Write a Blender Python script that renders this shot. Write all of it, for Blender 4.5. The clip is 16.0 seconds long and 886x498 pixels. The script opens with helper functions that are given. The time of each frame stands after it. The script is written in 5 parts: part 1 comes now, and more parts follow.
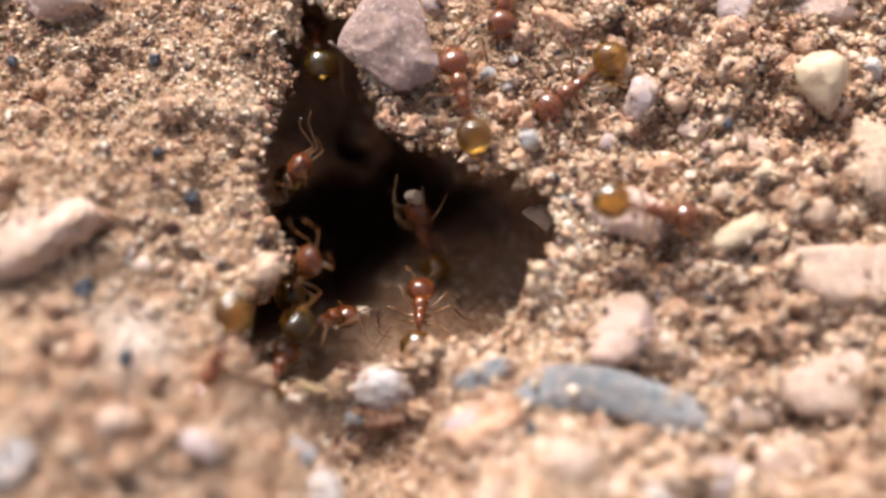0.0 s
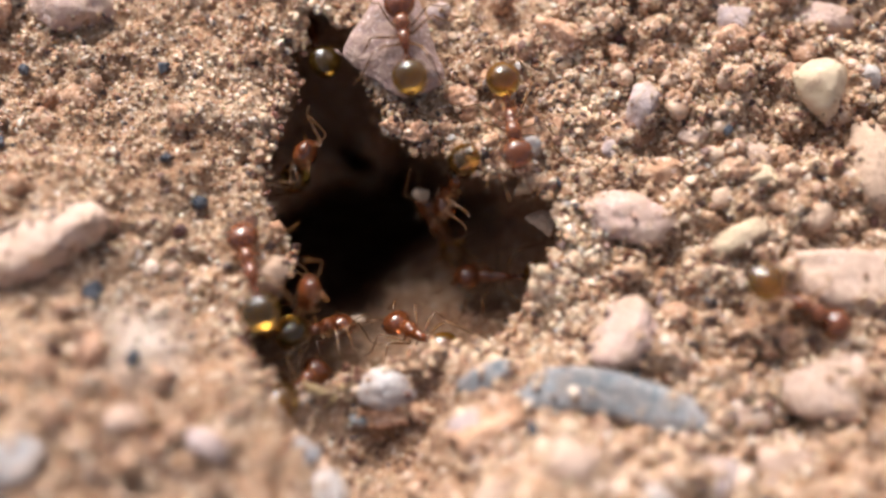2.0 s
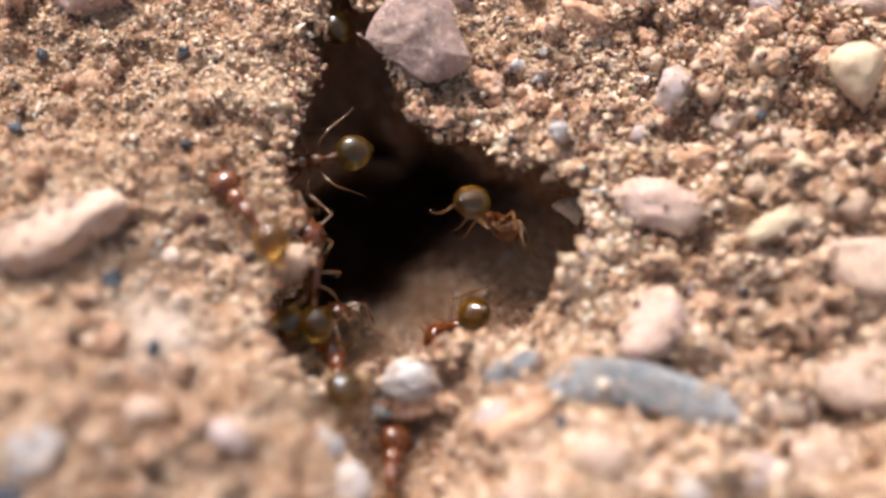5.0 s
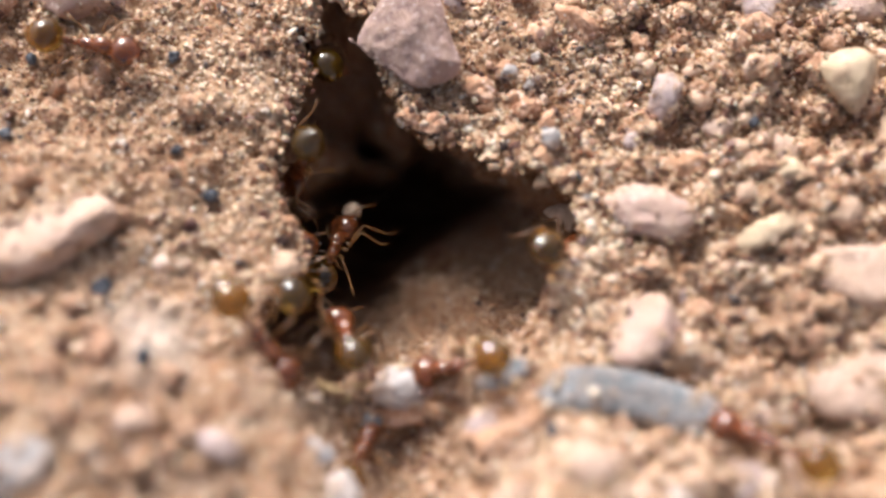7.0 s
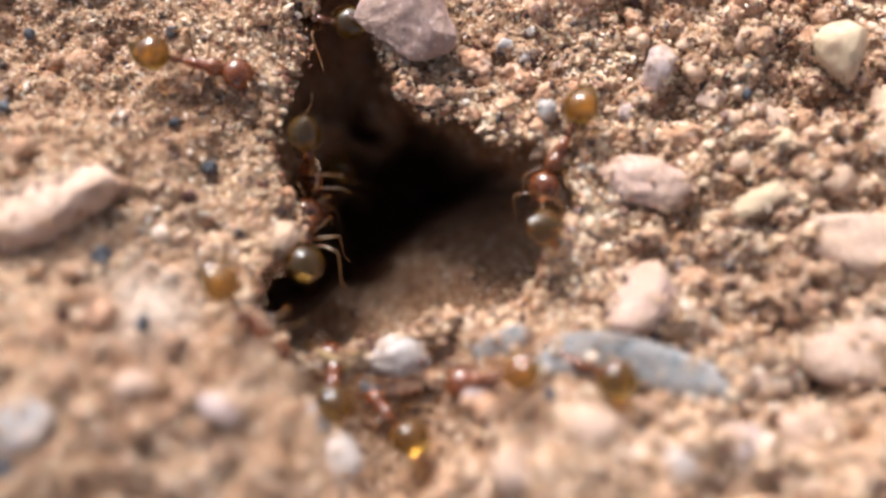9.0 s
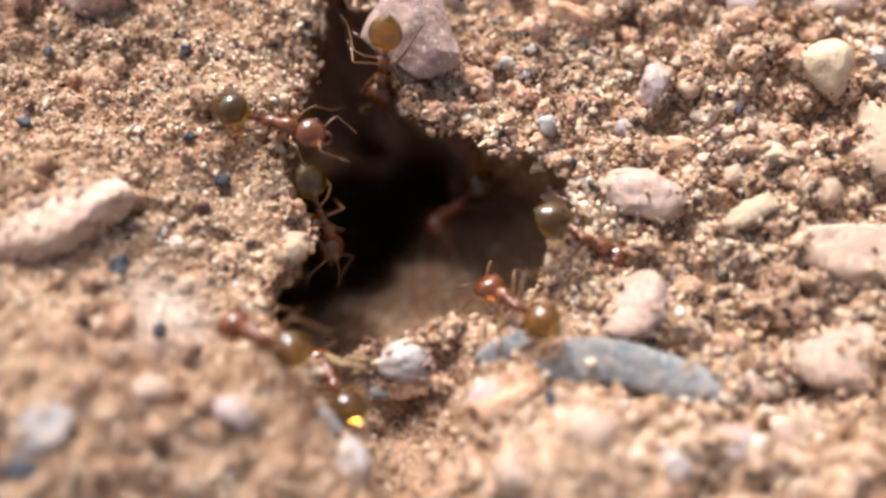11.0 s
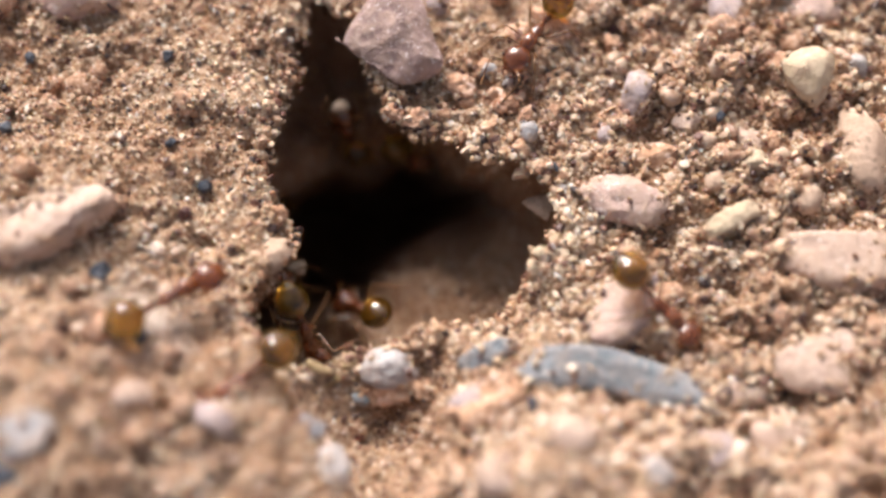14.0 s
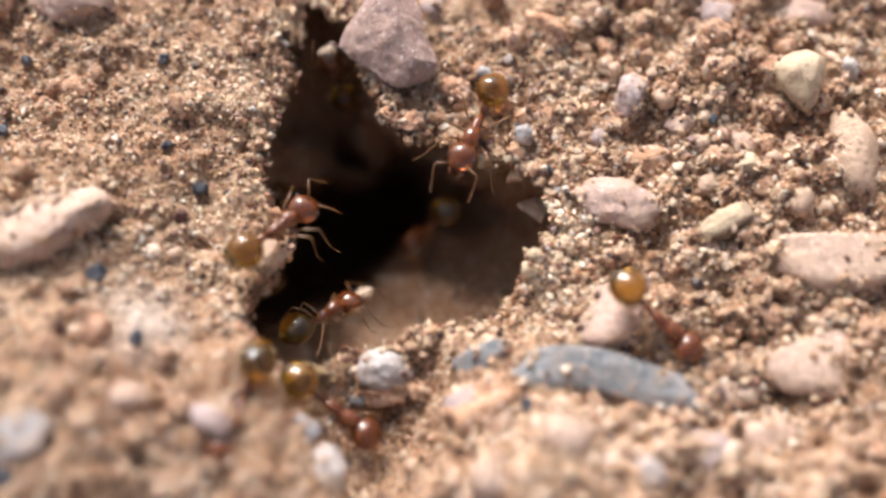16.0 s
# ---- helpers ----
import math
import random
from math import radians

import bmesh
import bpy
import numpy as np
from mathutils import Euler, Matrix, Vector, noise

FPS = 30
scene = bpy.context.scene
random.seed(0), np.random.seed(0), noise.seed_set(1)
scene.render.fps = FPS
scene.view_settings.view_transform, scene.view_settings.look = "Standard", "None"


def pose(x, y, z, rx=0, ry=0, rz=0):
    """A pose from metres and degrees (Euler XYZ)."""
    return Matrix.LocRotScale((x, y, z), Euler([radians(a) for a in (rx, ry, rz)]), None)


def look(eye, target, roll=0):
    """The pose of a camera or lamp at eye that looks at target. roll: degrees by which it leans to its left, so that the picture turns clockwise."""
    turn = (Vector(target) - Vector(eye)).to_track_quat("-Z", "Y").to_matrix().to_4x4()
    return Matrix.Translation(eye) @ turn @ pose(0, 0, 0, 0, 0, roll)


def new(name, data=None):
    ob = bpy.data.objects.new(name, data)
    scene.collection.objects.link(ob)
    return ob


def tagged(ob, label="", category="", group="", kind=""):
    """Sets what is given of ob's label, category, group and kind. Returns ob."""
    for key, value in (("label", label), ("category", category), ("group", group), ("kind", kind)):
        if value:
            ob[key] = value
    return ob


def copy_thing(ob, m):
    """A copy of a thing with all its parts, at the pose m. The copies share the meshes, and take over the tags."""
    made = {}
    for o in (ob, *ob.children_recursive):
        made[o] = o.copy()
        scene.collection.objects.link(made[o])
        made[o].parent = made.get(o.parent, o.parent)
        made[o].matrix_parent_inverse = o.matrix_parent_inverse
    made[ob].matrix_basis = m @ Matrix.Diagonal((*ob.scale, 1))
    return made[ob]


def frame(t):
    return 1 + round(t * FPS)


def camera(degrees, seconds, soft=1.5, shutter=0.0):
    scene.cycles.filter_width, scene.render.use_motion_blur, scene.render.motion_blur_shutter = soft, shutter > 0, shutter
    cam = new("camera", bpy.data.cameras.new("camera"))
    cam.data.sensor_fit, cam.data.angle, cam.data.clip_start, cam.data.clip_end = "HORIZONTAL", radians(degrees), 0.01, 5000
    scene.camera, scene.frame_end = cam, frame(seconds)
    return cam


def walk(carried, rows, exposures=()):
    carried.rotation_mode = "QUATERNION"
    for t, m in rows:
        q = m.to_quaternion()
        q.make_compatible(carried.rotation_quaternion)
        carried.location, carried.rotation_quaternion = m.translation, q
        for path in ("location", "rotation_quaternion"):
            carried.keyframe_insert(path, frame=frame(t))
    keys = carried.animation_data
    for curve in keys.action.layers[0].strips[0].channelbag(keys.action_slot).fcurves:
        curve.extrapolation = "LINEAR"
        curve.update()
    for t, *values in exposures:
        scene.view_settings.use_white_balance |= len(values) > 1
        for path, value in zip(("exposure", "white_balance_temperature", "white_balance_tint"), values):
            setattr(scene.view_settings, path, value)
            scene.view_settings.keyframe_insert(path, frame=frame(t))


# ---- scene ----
MM = 0.001
cam = camera(45, 16.0, soft=2.8)
cam.data.dof.use_dof = True
cam.data.dof.focus_distance = 31.7 * MM
cam.data.dof.aperture_fstop = 20.0
walk(cam, [
    (0.0, pose(0.000354, -0.010884, 0.027675, 20.734, -0.233, -0.034)),
    (0.5, pose(0.000256, -0.010903, 0.027682, 20.807, -0.425, -0.080)),
    (1.0, pose(0.000243, -0.011006, 0.027921, 20.756, -0.191, 0.082)),
    (1.5, pose(0.000316, -0.011170, 0.028156, 21.108, -0.128, 0.117)),
    (2.0, pose(0.000558, -0.011476, 0.027874, 21.867, 0.271, 0.217)),
    (2.5, pose(0.000115, -0.011295, 0.027737, 21.246, 0.487, 0.537)),
    (3.0, pose(0.000047, -0.011285, 0.027650, 21.145, 0.936, 0.684)),
    (3.5, pose(0.000030, -0.011323, 0.027572, 21.249, 0.987, 0.657)),
    (6.0, pose(0.000359, -0.011100, 0.027152, 21.288, 0.594, 0.439)),
    (6.5, pose(0.000377, -0.010974, 0.027158, 21.051, 0.321, 0.404)),
    (7.0, pose(0.000378, -0.010867, 0.027309, 20.917, 0.753, 0.539)),
    (7.5, pose(0.000087, -0.010948, 0.027379, 20.976, 0.798, 0.567)),
    (8.0, pose(0.000137, -0.010965, 0.027370, 20.573, 0.765, 0.483)),
    (8.5, pose(0.000131, -0.011643, 0.026946, 21.133, 0.286, 0.158)),
    (11.0, pose(-0.000081, -0.012533, 0.028160, 22.221, 0.103, -0.002)),
    (11.5, pose(-0.000027, -0.012571, 0.028165, 22.310, 0.096, 0.050)),
    (12.0, pose(-0.000048, -0.012592, 0.028214, 22.492, 0.136, 0.039)),
    (12.5, pose(-0.000015, -0.012542, 0.028234, 22.632, 0.077, -0.003)),
    (13.0, pose(0.000052, -0.012662, 0.028125, 22.839, -0.311, -0.128)),
    (13.5, pose(0.000013, -0.012669, 0.028075, 22.728, -0.509, -0.239)),
    (14.0, pose(0.000086, -0.012591, 0.028133, 22.672, -0.496, -0.221)),
    (14.5, pose(0.000112, -0.012730, 0.028213, 23.150, -0.373, -0.240)),
    (15.0, pose(0.000115, -0.012649, 0.028347, 23.125, -0.414, -0.241)),
    (15.5, pose(0.000131, -0.012719, 0.028343, 23.131, -0.452, -0.268)),
    (16.0, pose(0.000081, -0.012759, 0.028237, 22.993, -0.753, -0.341)),
], exposures=[(0.0, 1.49, 6120, 11), (1.0, 1.49, 6120, 11), (1.5, 1.30, 6120, 11), (2.0, 1.40, 6120, 11), (2.5, 1.58, 6120, 11), (3.0, 1.69, 6120, 11), (3.5, 1.54, 6120, 11), (6.0, 1.49, 6120, 11), (8.5, 1.48, 6120, 11), (11.0, 1.55, 6120, 11), (11.5, 1.57, 6120, 11), (12.0, 1.49, 6120, 11), (12.5, 1.33, 6120, 11), (13.0, 1.37, 6120, 11), (14.0, 1.41, 6120, 11), (16.0, 1.41, 6120, 11)])

# ---- daylight ----
SUN_ELEVATION, SUN_AZIMUTH = 39.0, -20.0     # degrees above the ground; degrees from +y towards +x
world = bpy.data.worlds.new("sky")
scene.world = world
world.use_nodes = True
sky = world.node_tree.nodes.new("ShaderNodeTexSky")
sky.sky_type = "NISHITA"
sky.sun_disc = False
sky.air_density, sky.dust_density, sky.ozone_density = 0.6, 7.0, 0.3     # hazy, pale sky
sky.sun_elevation = radians(SUN_ELEVATION)
sky.sun_rotation = radians(SUN_AZIMUTH)
background = world.node_tree.nodes["Background"]
haze = world.node_tree.nodes.new("ShaderNodeHueSaturation")
haze.inputs["Saturation"].default_value = 0.5
world.node_tree.links.new(sky.outputs[0], haze.inputs["Color"])
world.node_tree.links.new(haze.outputs[0], background.inputs[0])
background.inputs[1].default_value = 0.078
sun_data = bpy.data.lights.new("sun", "SUN")
sun_data.energy = 1.68
sun_data.angle = radians(24.0)     # a broad bright haze, not a hard disc
sun_data.color = (1.0, 0.925, 0.84)
sun = new("sun", sun_data)
a, e = radians(SUN_AZIMUTH), radians(SUN_ELEVATION)
sun_way = Vector((math.sin(a) * math.cos(e), math.cos(a) * math.cos(e), math.sin(e)))
sun.matrix_world = look(sun_way * 0.5, (0, 0, 0))


# ---- materials ----
def material(name):
    m = bpy.data.materials.new(name)
    m.use_nodes = True
    return m, m.node_tree.nodes, m.node_tree.links, m.node_tree.nodes["Principled BSDF"]


def ramp_node(nodes, stops):
    r = nodes.new("ShaderNodeValToRGB")
    while len(r.color_ramp.elements) < len(stops):
        r.color_ramp.elements.new(0.5)
    for el, (at, c) in zip(r.color_ramp.elements, stops):
        el.position, el.color = at, (*c, 1)
    return r


def noise_node(nodes, links, per_mm, detail=4.0, coord=None, rough=0.6):
    n = nodes.new("ShaderNodeTexNoise")
    n.inputs["Scale"].default_value = per_mm * 1000.0
    n.inputs["Detail"].default_value = detail
    n.inputs["Roughness"].default_value = rough
    if coord is None:
        coord = nodes.new("ShaderNodeTexCoord").outputs["Object"]
    links.new(coord, n.inputs["Vector"])
    return n


def bump(nodes, links, height, mm, shader, strength=1.0):
    b = nodes.new("ShaderNodeBump")
    b.inputs["Distance"].default_value = mm * MM
    b.inputs["Strength"].default_value = strength
    links.new(height, b.inputs["Height"])
    links.new(b.outputs[0], shader.inputs["Normal"])


def mix_colour(nodes, links, kind, factor, one, two):
    m = nodes.new("ShaderNodeMix")
    m.data_type, m.blend_type = "RGBA", kind
    for socket, v in ((m.inputs[0], factor), (m.inputs[6], one), (m.inputs[7], two)):
        if isinstance(v, (int, float)):
            socket.default_value = v
        elif isinstance(v, tuple):
            socket.default_value = (*v, 1)
        else:
            links.new(v, socket)
    return m.outputs[2]


def pale_stain(nodes, links, col):
    """A whitish mineral crust that stains the soil of the mound in one ragged patch."""
    coord = nodes.new("ShaderNodeTexCoord").outputs["Object"]
    far = nodes.new("ShaderNodeVectorMath")
    far.operation = "DISTANCE"
    far.inputs[1].default_value = (-7.55 * MM, -3.25 * MM, 1.2 * MM)
    links.new(coord, far.inputs[0])
    ragged = noise_node(nodes, links, 0.9, 4, coord)
    reach = nodes.new("ShaderNodeMath")
    reach.operation = "MULTIPLY_ADD"
    reach.inputs[1].default_value = 1.6 * MM
    links.new(ragged.outputs[0], reach.inputs[0])
    links.new(far.outputs["Value"], reach.inputs[2])
    scaled = nodes.new("ShaderNodeMath")
    scaled.operation = "MULTIPLY"
    scaled.inputs[1].default_value = 1 / (4 * MM)
    links.new(reach.outputs[0], scaled.inputs[0])
    mask = ramp_node(nodes, [(0.30, (0.75, 0.75, 0.75)), (0.62, (0, 0, 0))])
    links.new(scaled.outputs[0], mask.inputs[0])
    return mix_colour(nodes, links, "MIX", mask.outputs[0], col, (0.60, 0.50, 0.42))


def soil_material(name, tint=(1, 1, 1), varied=False):
    """Compacted sandy soil: fine mineral grains in several colours over broad stains."""
    m, nodes, links, shader = material(name)
    coord = nodes.new("ShaderNodeTexCoord").outputs["Object"]
    broad = noise_node(nodes, links, 0.45, 5, coord)
    c1 = ramp_node(nodes, [(0.30, (0.235, 0.132, 0.073)), (0.5, (0.365, 0.226, 0.136)), (0.7, (0.465, 0.311, 0.203))])
    links.new(broad.outputs[0], c1.inputs[0])
    cells = nodes.new("ShaderNodeTexVoronoi")
    cells.inputs["Scale"].default_value = 7000
    links.new(coord, cells.inputs["Vector"])
    grain = nodes.new("ShaderNodeSeparateColor")
    links.new(cells.outputs["Color"], grain.inputs[0])
    c2 = ramp_node(nodes, [(0.0, (0.074, 0.049, 0.035)), (0.12, (0.266, 0.141, 0.084)), (0.5, (0.370, 0.240, 0.148)), (0.85, (0.459, 0.325, 0.225)), (1.0, (0.577, 0.495, 0.422))])
    links.new(grain.outputs[0], c2.inputs[0])
    col = mix_colour(nodes, links, "MIX", 0.55, c1.outputs[0], c2.outputs[0])
    patch = noise_node(nodes, links, 0.38, 5, coord, 0.65)
    p = ramp_node(nodes, [(0.34, (0.74, 0.63, 0.56)), (0.46, (1.0, 0.96, 0.93)), (0.54, (1.0, 1.0, 1.0)), (0.66, (1.28, 1.32, 1.36))])
    links.new(patch.outputs[0], p.inputs[0])
    col = mix_colour(nodes, links, "MULTIPLY", 1.0, col, p.outputs[0])
    col = mix_colour(nodes, links, "MULTIPLY", 1.0, col, tint)
    if not varied:
        col = pale_stain(nodes, links, col)
    if varied:
        each = ramp_node(nodes, [(0.0, (0.80, 0.74, 0.70)), (0.5, (1.0, 0.98, 0.96)), (1.0, (1.0, 0.93, 0.92))])
        links.new(nodes.new("ShaderNodeObjectInfo").outputs["Random"], each.inputs[0])
        col = mix_colour(nodes, links, "MULTIPLY", 1.0, col, each.outputs[0])
    links.new(col, shader.inputs["Base Color"])
    shader.inputs["Roughness"].default_value = 0.9
    shader.inputs["Specular IOR Level"].default_value = 0.25
    fine = noise_node(nodes, links, 9.0, 5, coord, 0.7)
    bump(nodes, links, fine.outputs[0], 0.06, shader)
    return m


def grain_material(name, stops, rough=0.42, spec=0.5):
    """Loose mineral grains, each with a colour of its own."""
    m, nodes, links, shader = material(name)
    geo = nodes.new("ShaderNodeNewGeometry")
    col = ramp_node(nodes, stops)
    links.new(geo.outputs["Random Per Island"], col.inputs[0])
    n = noise_node(nodes, links, 12.0, 3)
    c = ramp_node(nodes, [(0.3, (0.72, 0.68, 0.64)), (0.7, (1.0, 1.0, 1.0))])
    links.new(n.outputs[0], c.inputs[0])
    patch = noise_node(nodes, links, 0.38, 5, rough=0.65)
    p = ramp_node(nodes, [(0.34, (0.74, 0.63, 0.56)), (0.46, (1.0, 0.96, 0.93)), (0.54, (1.0, 1.0, 1.0)), (0.66, (1.28, 1.32, 1.36))])
    links.new(patch.outputs[0], p.inputs[0])
    tone = mix_colour(nodes, links, "MULTIPLY", 1.0, col.outputs[0], p.outputs[0])
    tone = pale_stain(nodes, links, mix_colour(nodes, links, "MULTIPLY", 0.8, tone, c.outputs[0]))
    links.new(tone, shader.inputs["Base Color"])
    shader.inputs["Roughness"].default_value = rough
    shader.inputs["Specular IOR Level"].default_value = spec
    shader.inputs["Subsurface Weight"].default_value = 0.3
    shader.inputs["Subsurface Radius"].default_value = (1.0, 0.55, 0.3)
    shader.inputs["Subsurface Scale"].default_value = 0.16 * MM
    bump(nodes, links, n.outputs[0], 0.03, shader)
    return m


def stone_material(name, dark, light, fleck=None, rough=0.6, scale=1.0, dusty=0.75):
    """A weathered pebble: two tones, fine pits, flecks and a dusting of soil."""
    m, nodes, links, shader = material(name)
    coord = nodes.new("ShaderNodeTexCoord").outputs["Object"]
    n = noise_node(nodes, links, 0.9 * scale, 6, coord, 0.65)
    c = ramp_node(nodes, [(0.32, dark), (0.68, light)])
    links.new(n.outputs[0], c.inputs[0])
    col = c.outputs[0]
    f = noise_node(nodes, links, 6.0 * scale, 3, coord, 0.6)
    spots = ramp_node(nodes, [(0.58, (0, 0, 0)), (0.66, (1, 1, 1))])
    links.new(f.outputs[0], spots.inputs[0])
    col = mix_colour(nodes, links, "MIX", spots.outputs[0], col, fleck or tuple(0.6 * v for v in dark))
    dust = noise_node(nodes, links, 1.7 * scale, 6, coord, 0.7)
    mask = ramp_node(nodes, [(0.42, (0, 0, 0)), (0.62, (dusty, dusty, dusty))])
    links.new(dust.outputs[0], mask.inputs[0])
    col = mix_colour(nodes, links, "MIX", mask.outputs[0], col, (0.44, 0.297, 0.200))
    links.new(col, shader.inputs["Base Color"])
    shader.inputs["Roughness"].default_value = rough
    shader.inputs["Specular IOR Level"].default_value = 0.4
    bump(nodes, links, dust.outputs[0], 0.25, shader)
    return m


SOIL = soil_material("sandy_soil", (0.92, 0.90, 0.88))
SAND = grain_material("sand_grains", [(0.0, (0.05, 0.030, 0.026)), (0.09, (0.15, 0.062, 0.042)), (0.19, (0.34, 0.190, 0.112)), (0.45, (0.50, 0.345, 0.222)),
                                      (0.75, (0.60, 0.440, 0.305)), (0.94, (0.66, 0.515, 0.385)), (1.0, (0.76, 0.68, 0.59))])
COARSE = grain_material("coarse_sand", [(0.0, (0.14, 0.080, 0.060)), (0.12, (0.30, 0.175, 0.110)), (0.45, (0.46, 0.320, 0.225)), (0.75, (0.55, 0.400, 0.295)), (0.94, (0.59, 0.45, 0.35)), (1.0, (0.63, 0.52, 0.44))])
CLOD = soil_material("cemented_sand", (1.50, 1.52, 1.62), True)
STONES = {
    "pink": stone_material("pink_stone", (0.47, 0.310, 0.255), (0.60, 0.425, 0.360), (0.66, 0.54, 0.48)),
    "mauve": stone_material("mauve_stone", (0.20, 0.122, 0.108), (0.43, 0.285, 0.255), (0.62, 0.51, 0.47), 0.4, 1.2, 0.45),
    "cream": stone_material("cream_stone", (0.533, 0.402, 0.253), (0.654, 0.526, 0.368), (0.568, 0.427, 0.294)),
    "beige": stone_material("beige_stone", (0.460, 0.306, 0.212), (0.600, 0.425, 0.310)),
    "peach": stone_material("peach_stone", (0.50, 0.345, 0.265), (0.62, 0.455, 0.365), (0.68, 0.55, 0.47), 0.8),
    "lilac": stone_material("lilac_stone", (0.396, 0.304, 0.294), (0.533, 0.427, 0.408)),
    "slate": stone_material("slate_stone", (0.135, 0.150, 0.165), (0.270, 0.280, 0.295), (0.361, 0.329, 0.294), 0.6, 1.0, 0.35),
    "blue": stone_material("blue_grain", (0.016, 0.022, 0.035), (0.052, 0.066, 0.092), (0.12, 0.13, 0.15), 0.45, 1.0, 0.1),
    "white": stone_material("white_stone", (0.42, 0.37, 0.34), (0.66, 0.63, 0.62), (0.310, 0.148, 0.106), 0.5, 1.4, 0.5),
    "garnet": stone_material("dark_red_grain", (0.052, 0.016, 0.016), (0.120, 0.041, 0.037), None, 0.4, 1.0, 0.1),
    "grey": stone_material("pale_grey_stone", (0.310, 0.312, 0.327), (0.464, 0.452, 0.458)),
}
STONES["clod"] = CLOD


# ---- ground ----
rng = np.random.default_rng(7)
LATTICE = rng.random((256, 256))


def value_noise(x, y, freq, shift=0):
    x, y = np.asarray(x) * freq + 31.7 * shift + 1000, np.asarray(y) * freq + 17.3 * shift + 1000
    i, j = np.floor(x).astype(int), np.floor(y).astype(int)
    u, v = x - i, y - j
    u, v = u * u * (3 - 2 * u), v * v * (3 - 2 * v)
    p = lambda a, b: LATTICE[a % 256, b % 256]
    return (p(i, j) * (1 - u) + p(i + 1, j) * u) * (1 - v) + (p(i, j + 1) * (1 - u) + p(i + 1, j + 1) * u) * v - 0.5


def fbm(x, y, freq, octaves=4, shift=0, gain=0.5):
    return sum(value_noise(x, y, freq * 2.03**k, shift + 3 * k) * gain**k for k in range(octaves))


def step01(a, b, v):
    t = np.clip((v - a) / (b - a), 0, 1)
    return t * t * (3 - 2 * t)


def bulge(x, y, cx, cy, rx, ry):
    return np.exp(-(((x - cx) / rx) ** 2 + ((y - cy) / ry) ** 2))


# the mouth of the nest, clockwise from its narrow upper end, in mm
MOUTH = [(-3.9, 8.0), (-4.3, 6.6), (-4.55, 4.7), (-4.85, 3.3), (-4.95, 1.75), (-4.7, 0.45), (-4.2, -0.6), (-4.8, -1.6), (-5.35, -2.7), (-4.85, -3.8),
         (-3.65, -4.65), (-2.4, -4.0), (-0.75, -3.4), (0.7, -3.25), (1.85, -2.95), (2.8, -2.1), (3.2, -1.3), (3.8, -0.4), (4.2, 0.5), (3.75, 1.45),
         (2.4, 2.05), (1.6, 2.3), (0.9, 2.75), (0.45, 3.35), (-0.45, 3.35), (-1.0, 3.95), (-1.3, 4.85), (-1.6, 5.7), (-1.7, 6.6), (-2.4, 7.3), (-3.1, 7.8)]


def smooth_loop(points, per):
    p = np.array(points)
    n, t = len(p), np.arange(per)[:, None] / per
    out = []
    for k in range(n):
        a, b, c, d = p[k - 1], p[k], p[(k + 1) % n], p[(k + 2) % n]
        out.append(0.5 * (2 * b + (c - a) * t + (2 * a - 5 * b + 4 * c - d) * t**2 + (3 * b - a - 3 * c + d) * t**3))
    return np.concatenate(out)


def inside(loop, x, y):
    x, y = np.asarray(x, float), np.asarray(y, float)
    hit = np.zeros(x.shape, bool)
    a, b = loop, np.roll(loop, -1, 0)
    for (x0, y0), (x1, y1) in zip(a, b):
        cross = (y0 > y) != (y1 > y)
        hit ^= cross & (x < (x1 - x0) * (y - y0) / (y1 - y0 + 1e-12) + x0)
    return hit


RIM = smooth_loop(MOUTH, 8)
RIM = RIM + np.stack([fbm(RIM[:, 0], RIM[:, 1], 1.6, 3, 5), fbm(RIM[:, 0], RIM[:, 1], 1.6, 3, 9)], 1) * 0.45


def height(x, y):
    """The ground's height in mm over the place (x, y) in mm."""
    x, y = np.asarray(x, float), np.asarray(y, float)
    near = np.exp(-((np.hypot(x, y) / 60) ** 4))
    edge = np.where(y < -3.0, -4.9 + (-3.0 - y) * 0.63, -4.3)
    left = step01(-0.05, 0.45, edge - x + 0.45 * fbm(x, y, 0.8, 3, 2))
    mound = left * (0.35 + 1.0 * step01(-6.0, -11.0, x) * step01(5.0, 0.0, y) + 1.15 * step01(-1.5, -6.5, y)) * near
    right = 0.7 * bulge(x, y, 3.0, -7.6, 2.6, 2.0) + 0.4 * bulge(x, y, 8.5, -8.5, 4.0, 2.6) + 0.5 * bulge(x, y, 10, 1, 3, 4)
    slope = -1.1 * bulge(x, y, 1.9, -2.4, 1.6, 1.0) - 2.0 * bulge(x, y, -1.3, -5.9, 1.7, 2.3)
    rise = 0.20 * np.clip(-3.6 - y, 0, 9) * step01(0.8, 3.6, x)
    lumpy = 0.8 * step01(3.6, 6.5, x) + 0.15 * step01(-4.5, -6.5, y)
    clod = np.abs(fbm(x, y, 0.62, 4, 4, 0.55))
    rough = 0.35 * fbm(x, y, 0.45, 4, 1) + (0.22 + 0.78 * np.clip(lumpy, 0, 1)) * (0.9 * fbm(x, y, 0.95, 5, 14, 0.6) - 1.1 * clod)
    rough = rough + (0.15 + 0.07 * step01(-3.0, 0.0, y)) * fbm(x, y, 2.3, 3, 19, 0.6) - 0.16 * step01(0.14, 0.34, fbm(x, y, 1.25, 3, 27)) * step01(4.0, 2.0, x) * step01(-3.0, 0.0, y)
    far = 40 * fbm(x, y, 0.003, 2, 8) * (1 - near)
    return (mound + (right + slope + rise + rough) * near + far)


